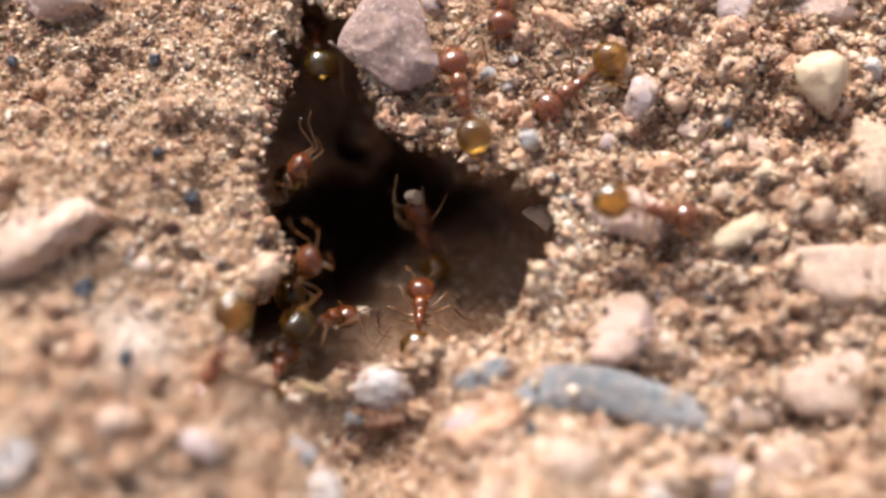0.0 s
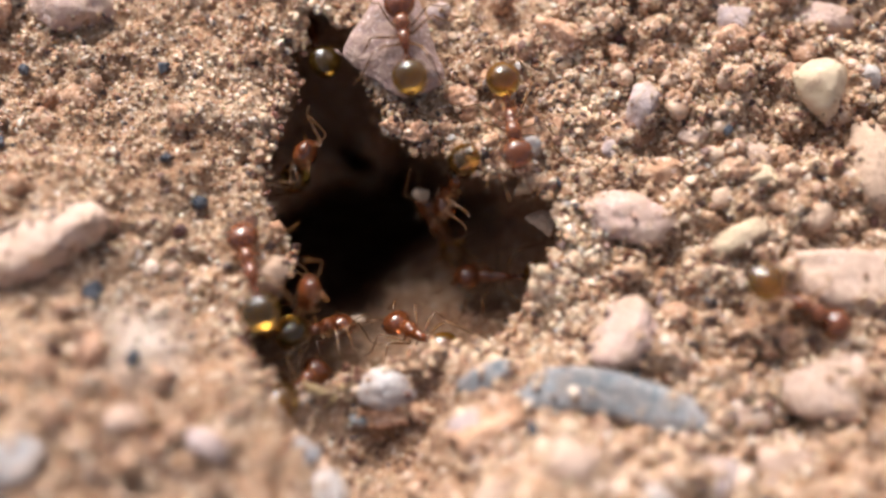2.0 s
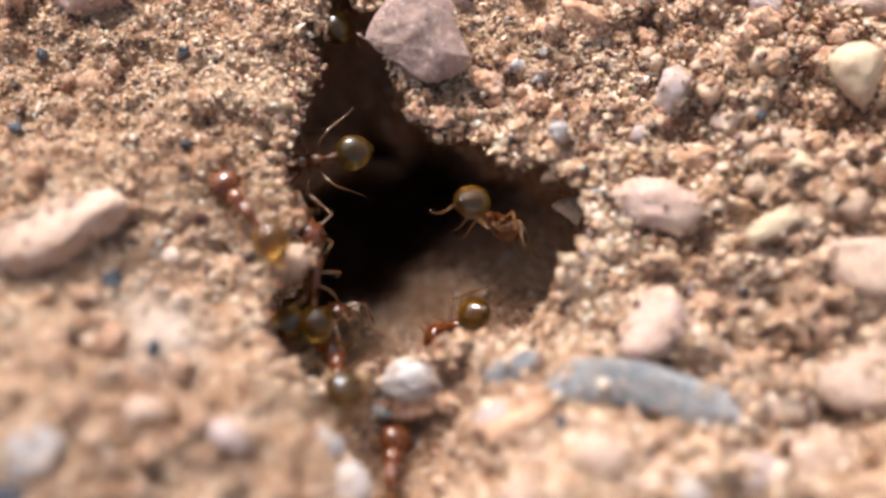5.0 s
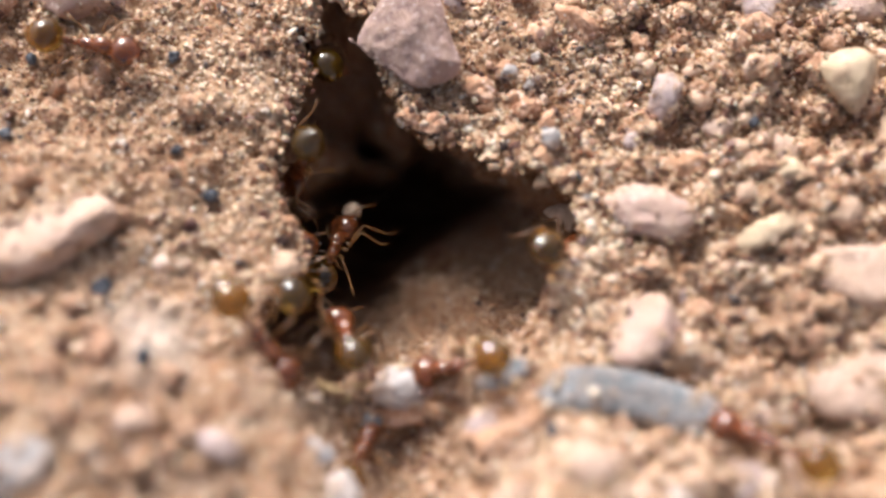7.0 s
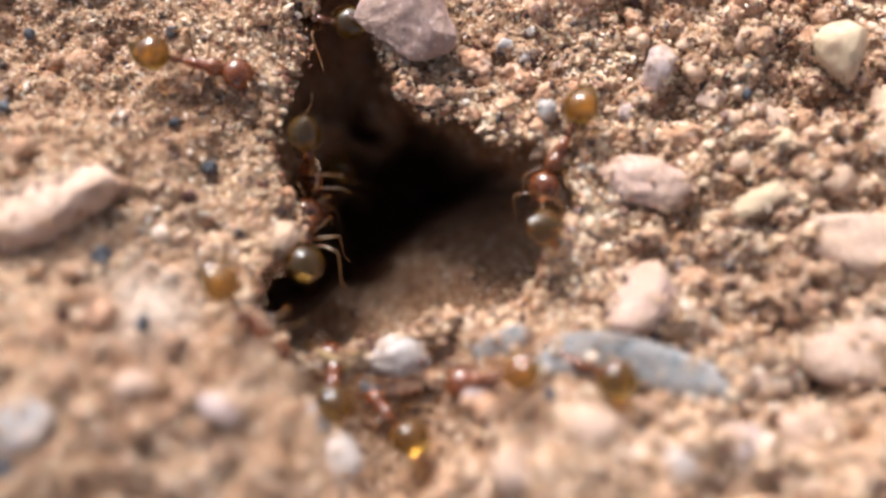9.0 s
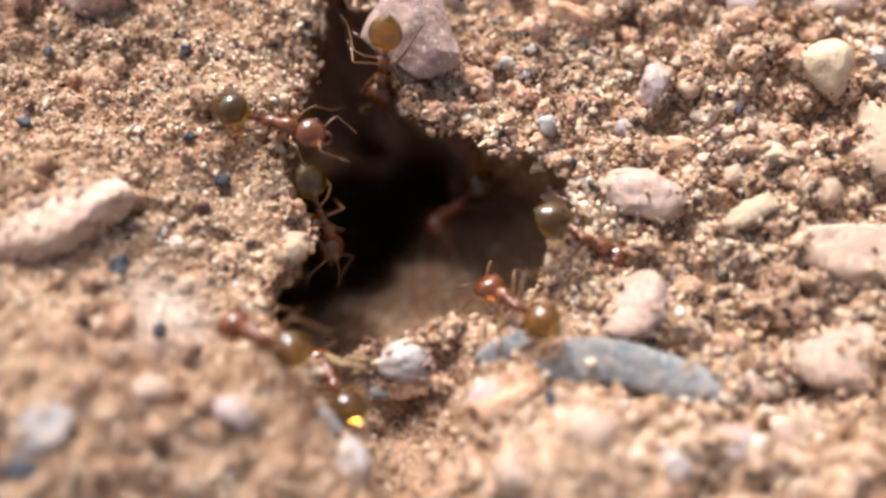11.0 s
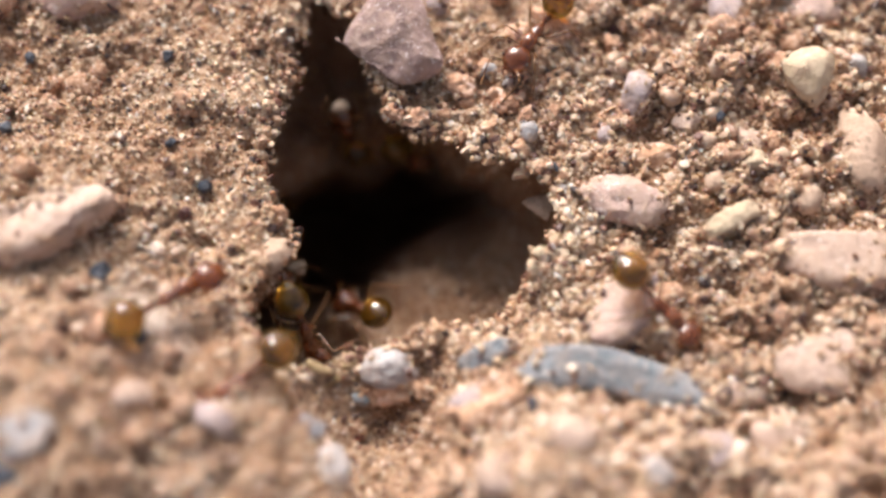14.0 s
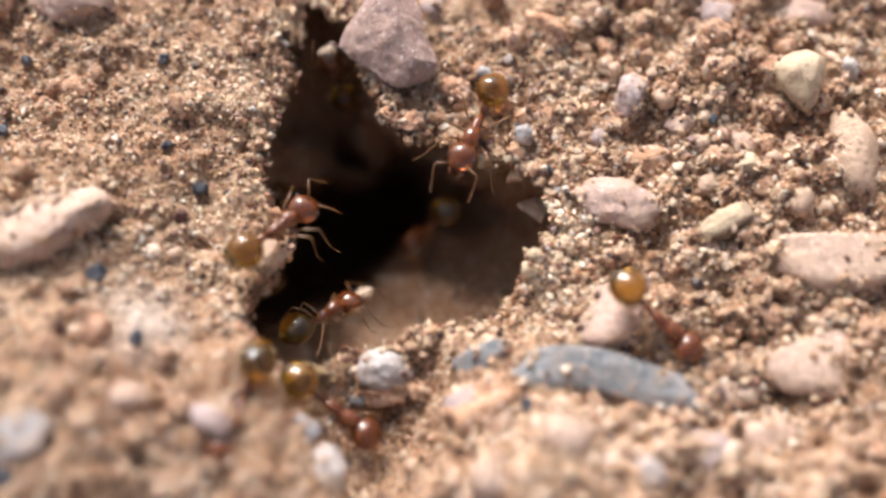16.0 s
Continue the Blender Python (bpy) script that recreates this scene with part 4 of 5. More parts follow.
def motions():
    walk(ants["stone_ant"], [
        (0.0, pose(0.00104, 0.00396, 0.00072, -0.0, -4.8, 13.5)),
        (0.5, pose(0.00057, 0.00451, 0.00060, -0.0, -2.3, 10.1)),
        (1.0, pose(-0.00012, 0.00431, 0.00135, -0.0, 1.0, 17.3)),
        (1.5, pose(-0.00054, 0.00477, 0.00144, 0.0, -5.8, 26.5)),
        (2.0, pose(-0.00074, 0.00548, 0.00181, 0.0, -5.0, 7.9)),
        (2.5, pose(-0.00086, 0.00629, 0.00183, 0.0, -9.3, 4.3)),
        (3.0, pose(-0.00076, 0.00702, 0.00192, 0.0, 0.7, -0.5)),
        (3.5, pose(-0.00070, 0.00759, 0.00192, 0.0, 2.8, 0.5)),
        (5.0, pose(0.00059, 0.01205, 0.00045, -1.9, -1.2, -54.9)),
        (7.0, pose(0.00557, 0.01141, 0.00053, 0.0, -2.9, -187.6)),
        (7.5, pose(0.00487, 0.00905, 0.00062, -28.8, 2.9, -192.2)),
        (8.0, pose(0.00419, 0.00581, 0.00050, 0.0, -6.3, -200.6)),
        (8.5, pose(0.00371, 0.00379, 0.00065, 0.0, 1.5, -208.2)),
        (9.5, pose(0.00227, 0.00042, -0.00100, -59.6, 21.5, -249.9)),
        (10.1, pose(-0.00150, 0.00069, -0.00350, -37.6, 8.0, -288.5)),
        (10.7, pose(-0.00660, 0.00120, -0.00520, 0.0, -0.0, -270.0)),
        (16.0, pose(-0.00660, 0.00120, -0.00520, 0.0, -0.0, -270.0)),
    ])
    walk(ants["slope_ant"], [
        (0.0, pose(0.00440, 0.00458, 0.00034, 0.0, -6.9, 130.9)),
        (0.5, pose(0.00363, 0.00227, 0.00045, -23.4, 0.9, 118.6)),
        (1.0, pose(0.00312, 0.00173, -0.00243, -26.8, 8.1, 126.0)),
        (1.5, pose(0.00256, 0.00066, -0.00312, -30.5, 7.7, 107.7)),
        (2.0, pose(0.00214, 0.00015, -0.00339, -24.8, 2.5, 79.3)),
        (2.5, pose(0.00072, -0.00012, -0.00388, -13.8, 6.5, 83.8)),
        (3.0, pose(-0.00068, -0.00036, -0.00400, -32.4, 6.6, 68.5)),
        (3.5, pose(-0.00181, -0.00097, -0.00400, -55.0, 10.5, 77.2)),
        (4.2, pose(-0.00317, 0.00016, -0.00400, -27.8, 3.4, 61.6)),
        (4.9, pose(-0.00690, 0.00220, -0.00600, 0.0, -0.0, 90.0)),
        (16.0, pose(-0.00690, 0.00220, -0.00600, 0.0, -0.0, 90.0)),
    ])
    walk(ants["slot_ant"], [
        (0.0, pose(-0.00345, 0.00690, -0.00130, -31.4, 26.9, -3.9)),
        (0.5, pose(-0.00359, 0.00673, -0.00130, -27.5, 30.0, 11.6)),
        (1.0, pose(-0.00368, 0.00689, -0.00130, -26.9, 29.0, 5.3)),
        (1.5, pose(-0.00389, 0.00749, -0.00130, -29.2, 28.0, 0.3)),
        (2.0, pose(-0.00375, 0.00735, -0.00130, -27.3, 29.4, 7.4)),
        (2.5, pose(-0.00404, 0.00708, -0.00130, -15.5, 30.3, 13.8)),
        (3.0, pose(-0.00412, 0.00776, -0.00130, -25.3, 30.6, 17.1)),
        (3.5, pose(-0.00428, 0.00816, -0.00130, -25.3, 30.5, 15.8)),
        (6.0, pose(-0.00423, 0.00721, -0.00130, -25.6, 30.7, 18.0)),
        (6.5, pose(-0.00417, 0.00679, -0.00130, -25.4, 30.1, 12.3)),
        (7.0, pose(-0.00437, 0.00692, -0.00130, -15.7, 31.1, 25.2)),
        (7.5, pose(-0.00451, 0.00663, -0.00130, -25.6, 31.2, 25.8)),
        (8.0, pose(-0.00467, 0.00658, -0.00130, -27.8, 31.1, 25.1)),
        (8.5, pose(-0.00440, 0.00653, -0.00130, -22.9, 31.2, 25.5)),
        (9.7, pose(-0.00294, 0.00659, 0.00020, -60.8, -0.0, 130.6)),
        (11.0, pose(-0.00193, 0.00476, 0.00040, -73.1, -0.0, 158.8)),
        (11.5, pose(-0.00201, 0.00457, 0.00010, -77.5, -0.0, 146.2)),
        (12.0, pose(-0.00179, 0.00441, -0.00080, -88.7, 18.2, 98.0)),
        (12.5, pose(-0.00164, 0.00411, -0.00160, -98.6, 14.0, 85.9)),
        (13.0, pose(-0.00125, 0.00398, -0.00320, -101.6, 0.8, 56.2)),
        (13.5, pose(-0.00103, 0.00423, -0.00420, -101.8, 7.5, 70.4)),
        (14.0, pose(-0.00069, 0.00451, -0.00460, -77.4, -20.8, 1.7)),
        (14.6, pose(-0.00640, 0.00340, -0.00500, 0.0, -0.0, 90.0)),
        (16.0, pose(-0.00640, 0.00340, -0.00500, 0.0, -0.0, 90.0)),
    ])
    walk(ants["wall_ant"], [
        (0.0, pose(-0.00399, 0.00255, -0.00142, 111.2, -7.1, 64.7)),
        (0.5, pose(-0.00400, 0.00235, -0.00141, 113.2, -3.5, 64.1)),
        (1.0, pose(-0.00385, 0.00209, -0.00144, 109.3, -0.7, 63.6)),
        (1.5, pose(-0.00389, 0.00247, -0.00147, 105.1, -0.0, 63.4)),
        (2.0, pose(-0.00401, 0.00304, -0.00145, 107.7, -0.3, 63.5)),
        (2.5, pose(-0.00436, 0.00324, -0.00142, 112.7, -2.5, 63.9)),
        (3.0, pose(-0.00453, 0.00305, -0.00142, 112.3, -6.3, 64.6)),
        (3.5, pose(-0.00440, 0.00291, -0.00144, 108.4, -7.4, 64.8)),
        (6.0, pose(-0.00411, 0.00242, -0.00080, -73.4, -0.0, 104.0)),
        (6.5, pose(-0.00404, 0.00246, -0.00080, -74.9, -0.0, 100.6)),
        (7.0, pose(-0.00423, 0.00248, -0.00080, -71.9, -0.0, 99.6)),
        (7.5, pose(-0.00423, 0.00261, -0.00080, -73.9, -0.0, 95.8)),
        (8.0, pose(-0.00413, 0.00258, -0.00080, -77.7, -0.0, 110.0)),
        (8.5, pose(-0.00401, 0.00263, -0.00080, -79.6, -0.0, 123.4)),
        (9.6, pose(-0.00388, 0.00077, -0.00150, -83.3, 17.2, 94.9)),
        (10.5, pose(-0.00670, 0.00290, -0.00540, 0.0, -0.0, 90.0)),
        (16.0, pose(-0.00670, 0.00290, -0.00540, 0.0, -0.0, 90.0)),
    ])
    walk(ants["lip_ant"], [
        (0.0, pose(-0.00364, -0.00080, -0.00133, 111.6, 0.8, 106.5)),
        (0.5, pose(-0.00360, -0.00083, -0.00133, 111.9, 2.6, 106.0)),
        (1.0, pose(-0.00373, -0.00097, -0.00132, 112.5, 6.3, 104.9)),
        (1.5, pose(-0.00377, -0.00118, -0.00131, 112.8, 8.5, 104.2)),
        (2.0, pose(-0.00373, -0.00170, -0.00131, 112.6, 7.2, 104.6)),
        (2.5, pose(-0.00381, -0.00181, -0.00132, 112.1, 3.6, 105.7)),
        (3.0, pose(-0.00398, -0.00197, -0.00133, 111.6, 0.9, 106.4)),
        (3.5, pose(-0.00384, -0.00232, -0.00133, 111.8, 1.7, 106.2)),
        (6.0, pose(-0.00396, -0.00063, -0.00040, -37.8, 20.2, -23.5)),
        (6.5, pose(-0.00383, -0.00085, -0.00040, -42.5, 21.0, -21.6)),
        (7.0, pose(-0.00406, -0.00084, -0.00040, -38.0, 22.8, -17.0)),
        (7.5, pose(-0.00366, -0.00078, -0.00040, -41.9, 20.1, -23.7)),
        (8.0, pose(-0.00382, -0.00106, -0.00040, -35.6, 22.9, -16.6)),
        (8.5, pose(-0.00378, -0.00099, -0.00040, -35.6, 24.5, -12.0)),
        (9.7, pose(-0.00393, 0.00013, -0.00130, -31.1, 24.3, -12.6)),
        (10.8, pose(-0.00387, 0.00065, -0.00130, -71.4, -23.5, -106.9)),
        (11.0, pose(-0.00379, 0.00053, -0.00130, -66.0, -25.8, -113.9)),
        (11.5, pose(-0.00360, -0.00026, -0.00130, -70.5, -22.2, -103.4)),
        (12.0, pose(-0.00363, -0.00099, -0.00130, -64.2, -25.7, -113.6)),
        (12.5, pose(-0.00373, -0.00158, -0.00130, -62.3, -28.4, -124.4)),
        (13.0, pose(-0.00375, -0.00171, -0.00130, -66.9, -28.8, -126.1)),
        (13.5, pose(-0.00380, -0.00202, -0.00170, -71.9, 25.5, -218.3)),
        (14.0, pose(-0.00360, -0.00280, -0.00160, -71.3, 25.0, -203.1)),
        (14.5, pose(-0.00330, -0.00351, -0.00029, 0.0, 2.7, -139.6)),
        (15.0, pose(-0.00275, -0.00472, 0.00004, -24.8, -3.6, -126.5)),
        (15.5, pose(-0.00266, -0.00496, -0.00021, -31.5, -6.9, -119.8)),
        (16.0, pose(-0.00244, -0.00536, -0.00040, -30.2, -7.0, -119.7)),
    ])
    walk(ants["floor_ant"], [
        (0.0, pose(-0.00020, -0.00160, -0.00244, -28.6, 1.3, -2.9)),
        (0.5, pose(-0.00007, -0.00164, -0.00244, -30.8, 2.2, 5.7)),
        (1.0, pose(-0.00027, -0.00199, -0.00244, -39.2, 6.6, 20.5)),
        (1.5, pose(-0.00047, -0.00212, -0.00244, -34.3, 14.1, 47.2)),
        (2.0, pose(-0.00036, -0.00206, -0.00244, -38.4, 9.1, 41.7)),
        (2.5, pose(-0.00087, -0.00173, -0.00422, -36.6, 9.7, 47.2)),
        (3.0, pose(-0.00114, -0.00176, -0.00419, -39.2, 13.5, 51.7)),
        (3.5, pose(-0.00118, -0.00206, -0.00390, -46.3, 12.2, 31.2)),
        (6.0, pose(0.00055, -0.00166, -0.00244, -60.9, 12.9, 117.8)),
        (6.5, pose(0.00040, -0.00322, 0.00025, -48.7, 1.7, 129.6)),
        (7.0, pose(0.00028, -0.00378, 0.00026, -43.9, -1.9, 91.7)),
        (7.5, pose(0.00014, -0.00387, 0.00013, -45.2, 0.1, 109.6)),
        (8.0, pose(0.00035, -0.00392, 0.00029, -42.2, -1.0, 77.7)),
        (8.5, pose(0.00043, -0.00447, 0.00007, -62.0, 2.6, 110.4)),
        (9.6, pose(0.00195, -0.00543, 0.00126, -38.2, 0.7, 42.9)),
        (10.8, pose(0.00202, -0.00286, 0.00030, -36.7, 0.0, 38.3)),
        (11.0, pose(0.00182, -0.00279, 0.00030, -35.0, 0.0, 42.6)),
        (11.5, pose(0.00105, -0.00250, -0.00010, -34.9, 0.0, 59.6)),
        (12.0, pose(0.00051, -0.00197, -0.00100, -27.7, 0.0, 53.6)),
        (12.5, pose(-0.00044, -0.00173, -0.00230, -18.0, 9.9, 75.8)),
        (13.0, pose(-0.00074, -0.00147, -0.00320, -47.5, 5.6, 66.4)),
        (13.5, pose(-0.00161, -0.00122, -0.00400, -44.3, 1.3, 57.2)),
        (14.0, pose(-0.00229, -0.00105, -0.00440, -49.6, -1.4, 51.6)),
        (14.5, pose(-0.00289, -0.00068, -0.00470, -42.5, -0.3, 53.8)),
        (15.2, pose(-0.00660, 0.00200, -0.00460, 0.0, -0.0, 90.0)),
        (16.0, pose(-0.00660, 0.00200, -0.00460, 0.0, -0.0, 90.0)),
    ])
    walk(ants["carrier_ant"], [
        (0.0, pose(-0.00298, -0.00180, -0.00220, -61.7, -24.4, -17.4)),
        (0.5, pose(-0.00299, -0.00177, -0.00220, -62.5, -24.2, -15.7)),
        (1.0, pose(-0.00361, -0.00192, -0.00220, -60.8, -24.6, -19.1)),
        (1.5, pose(-0.00364, -0.00195, -0.00220, -60.4, -24.2, -15.6)),
        (2.0, pose(-0.00328, -0.00195, -0.00220, -61.3, -24.4, -17.6)),
        (2.5, pose(-0.00407, -0.00214, -0.00220, -58.5, -24.7, -19.5)),
        (3.0, pose(-0.00492, -0.00231, -0.00220, -68.1, -22.9, -7.4)),
        (3.5, pose(-0.00493, -0.00197, -0.00220, -72.3, -24.2, -16.0)),
        (5.0, pose(-0.00403, -0.00195, -0.00220, -62.3, -23.5, -10.8)),
        (6.0, pose(-0.00287, -0.00153, -0.00220, -51.7, -25.3, -26.3)),
        (6.5, pose(-0.00298, -0.00105, -0.00220, -35.9, -23.3, -10.1)),
        (7.0, pose(-0.00342, 0.00057, -0.00280, -30.2, -21.6, -1.3)),
        (7.6, pose(-0.00640, 0.00260, -0.00560, 0.0, -0.0, 90.0)),
        (13.6, pose(-0.00640, 0.00260, -0.00560, 0.0, -0.0, -60.0)),
        (14.2, pose(-0.00472, -0.00247, -0.00220, -47.3, -23.8, -12.6)),
        (14.5, pose(-0.00444, -0.00209, -0.00220, -50.6, -23.8, -13.1)),
        (15.0, pose(-0.00441, -0.00187, -0.00220, -48.4, -25.1, -23.6)),
        (15.5, pose(-0.00333, -0.00208, -0.00220, -47.5, -24.7, -19.6)),
        (16.0, pose(-0.00300, -0.00200, -0.00220, -41.3, -25.2, -25.2)),
    ])
    walk(ants["gate_ant"], [
        (0.0, pose(-0.00411, -0.00364, -0.00100, -48.0, 18.7, -27.0)),
        (0.5, pose(-0.00390, -0.00377, -0.00100, -47.7, 17.7, -29.1)),
        (1.0, pose(-0.00369, -0.00395, -0.00100, -55.5, 11.1, -42.0)),
        (1.5, pose(-0.00360, -0.00394, -0.00100, -57.0, 9.1, -45.6)),
        (2.0, pose(-0.00354, -0.00396, -0.00100, -52.3, 11.3, -41.7)),
        (2.5, pose(-0.00350, -0.00419, -0.00100, -55.2, 10.7, -42.7)),
        (3.0, pose(-0.00346, -0.00407, -0.00100, -57.4, 7.6, -48.2)),
        (3.5, pose(-0.00359, -0.00383, -0.00100, -60.4, 14.2, -36.2)),
        (6.0, pose(-0.00294, -0.00380, -0.00100, -53.8, 25.8, -7.9)),
        (6.5, pose(-0.00298, -0.00276, -0.00100, -51.3, 25.5, -9.0)),
        (7.0, pose(-0.00267, -0.00275, -0.00050, -55.4, 25.6, -8.7)),
        (7.5, pose(-0.00286, -0.00487, -0.00030, -41.6, 25.4, -9.5)),
        (8.0, pose(-0.00289, -0.00464, -0.00030, -46.1, 22.6, -17.6)),
        (8.5, pose(-0.00296, -0.00416, -0.00040, -46.5, 21.9, -19.3)),
        (9.8, pose(-0.00275, -0.00619, -0.00030, -49.7, 27.5, -1.7)),
        (10.8, pose(-0.00300, -0.00520, -0.00040, -43.8, 29.1, 5.6)),
        (11.0, pose(-0.00316, -0.00481, -0.00040, -40.5, 29.3, 6.8)),
        (11.5, pose(-0.00340, -0.00369, -0.00100, -44.6, 25.7, -8.4)),
        (12.0, pose(-0.00302, -0.00263, -0.00100, -44.0, 25.3, -9.7)),
        (12.5, pose(-0.00290, -0.00200, -0.00180, -36.1, -14.8, 20.8)),
        (13.3, pose(-0.00690, 0.00060, -0.00630, 0.0, -0.0, 90.0)),
        (16.0, pose(-0.00690, 0.00060, -0.00630, 0.0, -0.0, 90.0)),
    ])
    walk(ants["yard_ant"], [
        (0.0, pose(-0.00010, -0.01178, 0.00195, -34.6, 15.6, 12.4)),
        (2.4, pose(-0.00051, -0.00922, 0.00042, -27.5, 4.1, 11.1)),
        (3.0, pose(-0.00097, -0.00758, -0.00039, -25.4, -1.4, 12.4)),
        (3.5, pose(-0.00116, -0.00590, -0.00106, -24.0, -2.9, 14.7)),
        (5.0, pose(-0.00164, -0.00657, -0.00096, -26.9, 6.8, -5.3)),
        (6.0, pose(-0.00194, -0.00625, -0.00087, -32.0, 3.3, -36.1)),
        (6.5, pose(-0.00169, -0.00609, -0.00113, -36.0, 1.5, -48.8)),
        (7.0, pose(-0.00214, -0.00570, -0.00085, -34.2, 12.6, -26.6)),
        (7.5, pose(-0.00117, -0.00638, -0.00100, -26.7, 1.0, 44.6)),
        (8.0, pose(-0.00114, -0.00584, -0.00103, -23.8, -2.5, 42.4)),
        (8.5, pose(-0.00136, -0.00578, -0.00110, -25.6, 0.3, 51.2)),
        (9.5, pose(-0.00259, -0.00403, -0.00080, -37.6, 29.2, 6.5)),
        (10.5, pose(-0.00700, 0.00160, -0.00680, 0.0, -0.0, 90.0)),
        (16.0, pose(-0.00700, 0.00160, -0.00680, 0.0, -0.0, 90.0)),
    ])
    walk(ants["gravel_ant"], [
        (0.0, pose(0.00611, 0.00032, 0.00106, -24.9, 6.5, -95.5)),
        (0.5, pose(0.00697, -0.00029, 0.00094, -24.5, 2.2, -111.8)),
        (1.0, pose(0.00836, -0.00091, 0.00072, -27.9, 2.0, -96.7)),
        (1.5, pose(0.00912, -0.00112, 0.00093, -28.1, 1.3, -108.1)),
        (2.0, pose(0.01001, -0.00223, 0.00086, -22.9, 4.3, -115.1)),
        (2.5, pose(0.01037, -0.00287, 0.00097, -27.8, 1.9, -114.0)),
        (3.0, pose(0.01134, -0.00273, 0.00096, -26.3, 0.8, -103.9)),
        (3.5, pose(0.01211, -0.00296, 0.00077, -24.5, -5.3, -93.3)),
        (4.8, pose(0.01329, -0.00456, 0.00065, -31.3, -5.5, -145.5)),
        (5.4, pose(0.01241, -0.00585, 0.00113, -34.1, 0.6, -296.8)),
        (6.0, pose(0.01017, -0.00610, 0.00100, -26.6, 7.5, -307.3)),
        (6.5, pose(0.00912, -0.00631, 0.00087, 0.0, 12.6, -288.5)),
        (7.0, pose(0.00796, -0.00585, 0.00098, -25.8, 10.1, -305.7)),
        (7.5, pose(0.00651, -0.00518, 0.00113, -24.9, 1.6, -298.7)),
        (8.0, pose(0.00576, -0.00508, 0.00112, -25.9, -2.7, -298.4)),
        (8.5, pose(0.00482, -0.00500, 0.00110, -28.1, 3.9, -300.3)),
        (9.4, pose(0.00220, -0.00375, -0.00070, -34.6, -0.7, -307.1)),
        (10.0, pose(-0.00075, -0.00124, -0.00280, -35.0, 3.3, -298.5)),
        (10.7, pose(-0.00650, 0.00020, -0.00500, 0.0, -0.0, -270.0)),
        (16.0, pose(-0.00650, 0.00020, -0.00500, 0.0, -0.0, -270.0)),
    ])
    walk(ants["rim_ant"], [
        (0.0, pose(0.00253, 0.01400, 0.00056, 0.0, 0.8, 176.9)),
        (1.0, pose(0.00232, 0.00991, 0.00061, 0.0, -0.9, 175.2)),
        (1.5, pose(0.00233, 0.00660, 0.00068, -0.0, -3.6, 175.7)),
        (2.0, pose(0.00231, 0.00345, 0.00080, -0.0, 0.1, 188.7)),
        (2.5, pose(0.00230, 0.00207, -0.00040, -58.3, -0.0, 186.3)),
        (3.0, pose(0.00139, 0.00189, -0.00080, -63.1, 12.9, 83.0)),
        (3.5, pose(0.00083, 0.00221, -0.00140, -69.4, 2.1, 58.8)),
        (4.8, pose(0.00089, 0.00109, -0.00140, -83.0, -23.6, -11.5)),
        (6.0, pose(0.00269, 0.00005, -0.00100, -54.2, -0.0, -59.2)),
        (6.5, pose(0.00292, -0.00011, -0.00090, -55.1, -0.0, -52.3)),
        (7.0, pose(0.00333, -0.00010, -0.00060, -52.9, -0.0, -53.2)),
        (7.5, pose(0.00313, -0.00024, -0.00060, -59.8, -0.0, -55.2)),
        (8.0, pose(0.00304, -0.00041, -0.00060, -59.2, -0.0, -70.7)),
        (8.5, pose(0.00325, -0.00055, -0.00050, -53.1, -0.0, -78.3)),
        (9.7, pose(0.00365, -0.00119, -0.00010, -53.6, -0.0, -86.5)),
        (11.0, pose(0.00398, -0.00087, 0.00021, -30.9, 0.1, -108.5)),
        (11.5, pose(0.00424, -0.00115, 0.00025, -30.3, 1.6, -109.6)),
        (12.0, pose(0.00466, -0.00142, 0.00041, -28.0, 0.7, -111.1)),
        (12.5, pose(0.00506, -0.00197, 0.00077, -30.6, -5.6, -120.2)),
        (13.0, pose(0.00564, -0.00215, 0.00054, -26.1, -6.3, -113.1)),
        (13.5, pose(0.00586, -0.00239, 0.00076, -24.0, -2.9, -110.2)),
        (14.0, pose(0.00633, -0.00279, 0.00062, -24.4, -8.2, -128.6)),
        (14.5, pose(0.00660, -0.00336, 0.00071, -28.0, 2.3, -141.2)),
        (15.0, pose(0.00686, -0.00384, 0.00073, -31.1, -3.7, -134.3)),
        (15.5, pose(0.00690, -0.00396, 0.00089, -26.8, 1.5, -128.0)),
        (16.0, pose(0.00642, -0.00320, 0.00076, -24.6, -1.3, -127.7)),
    ])
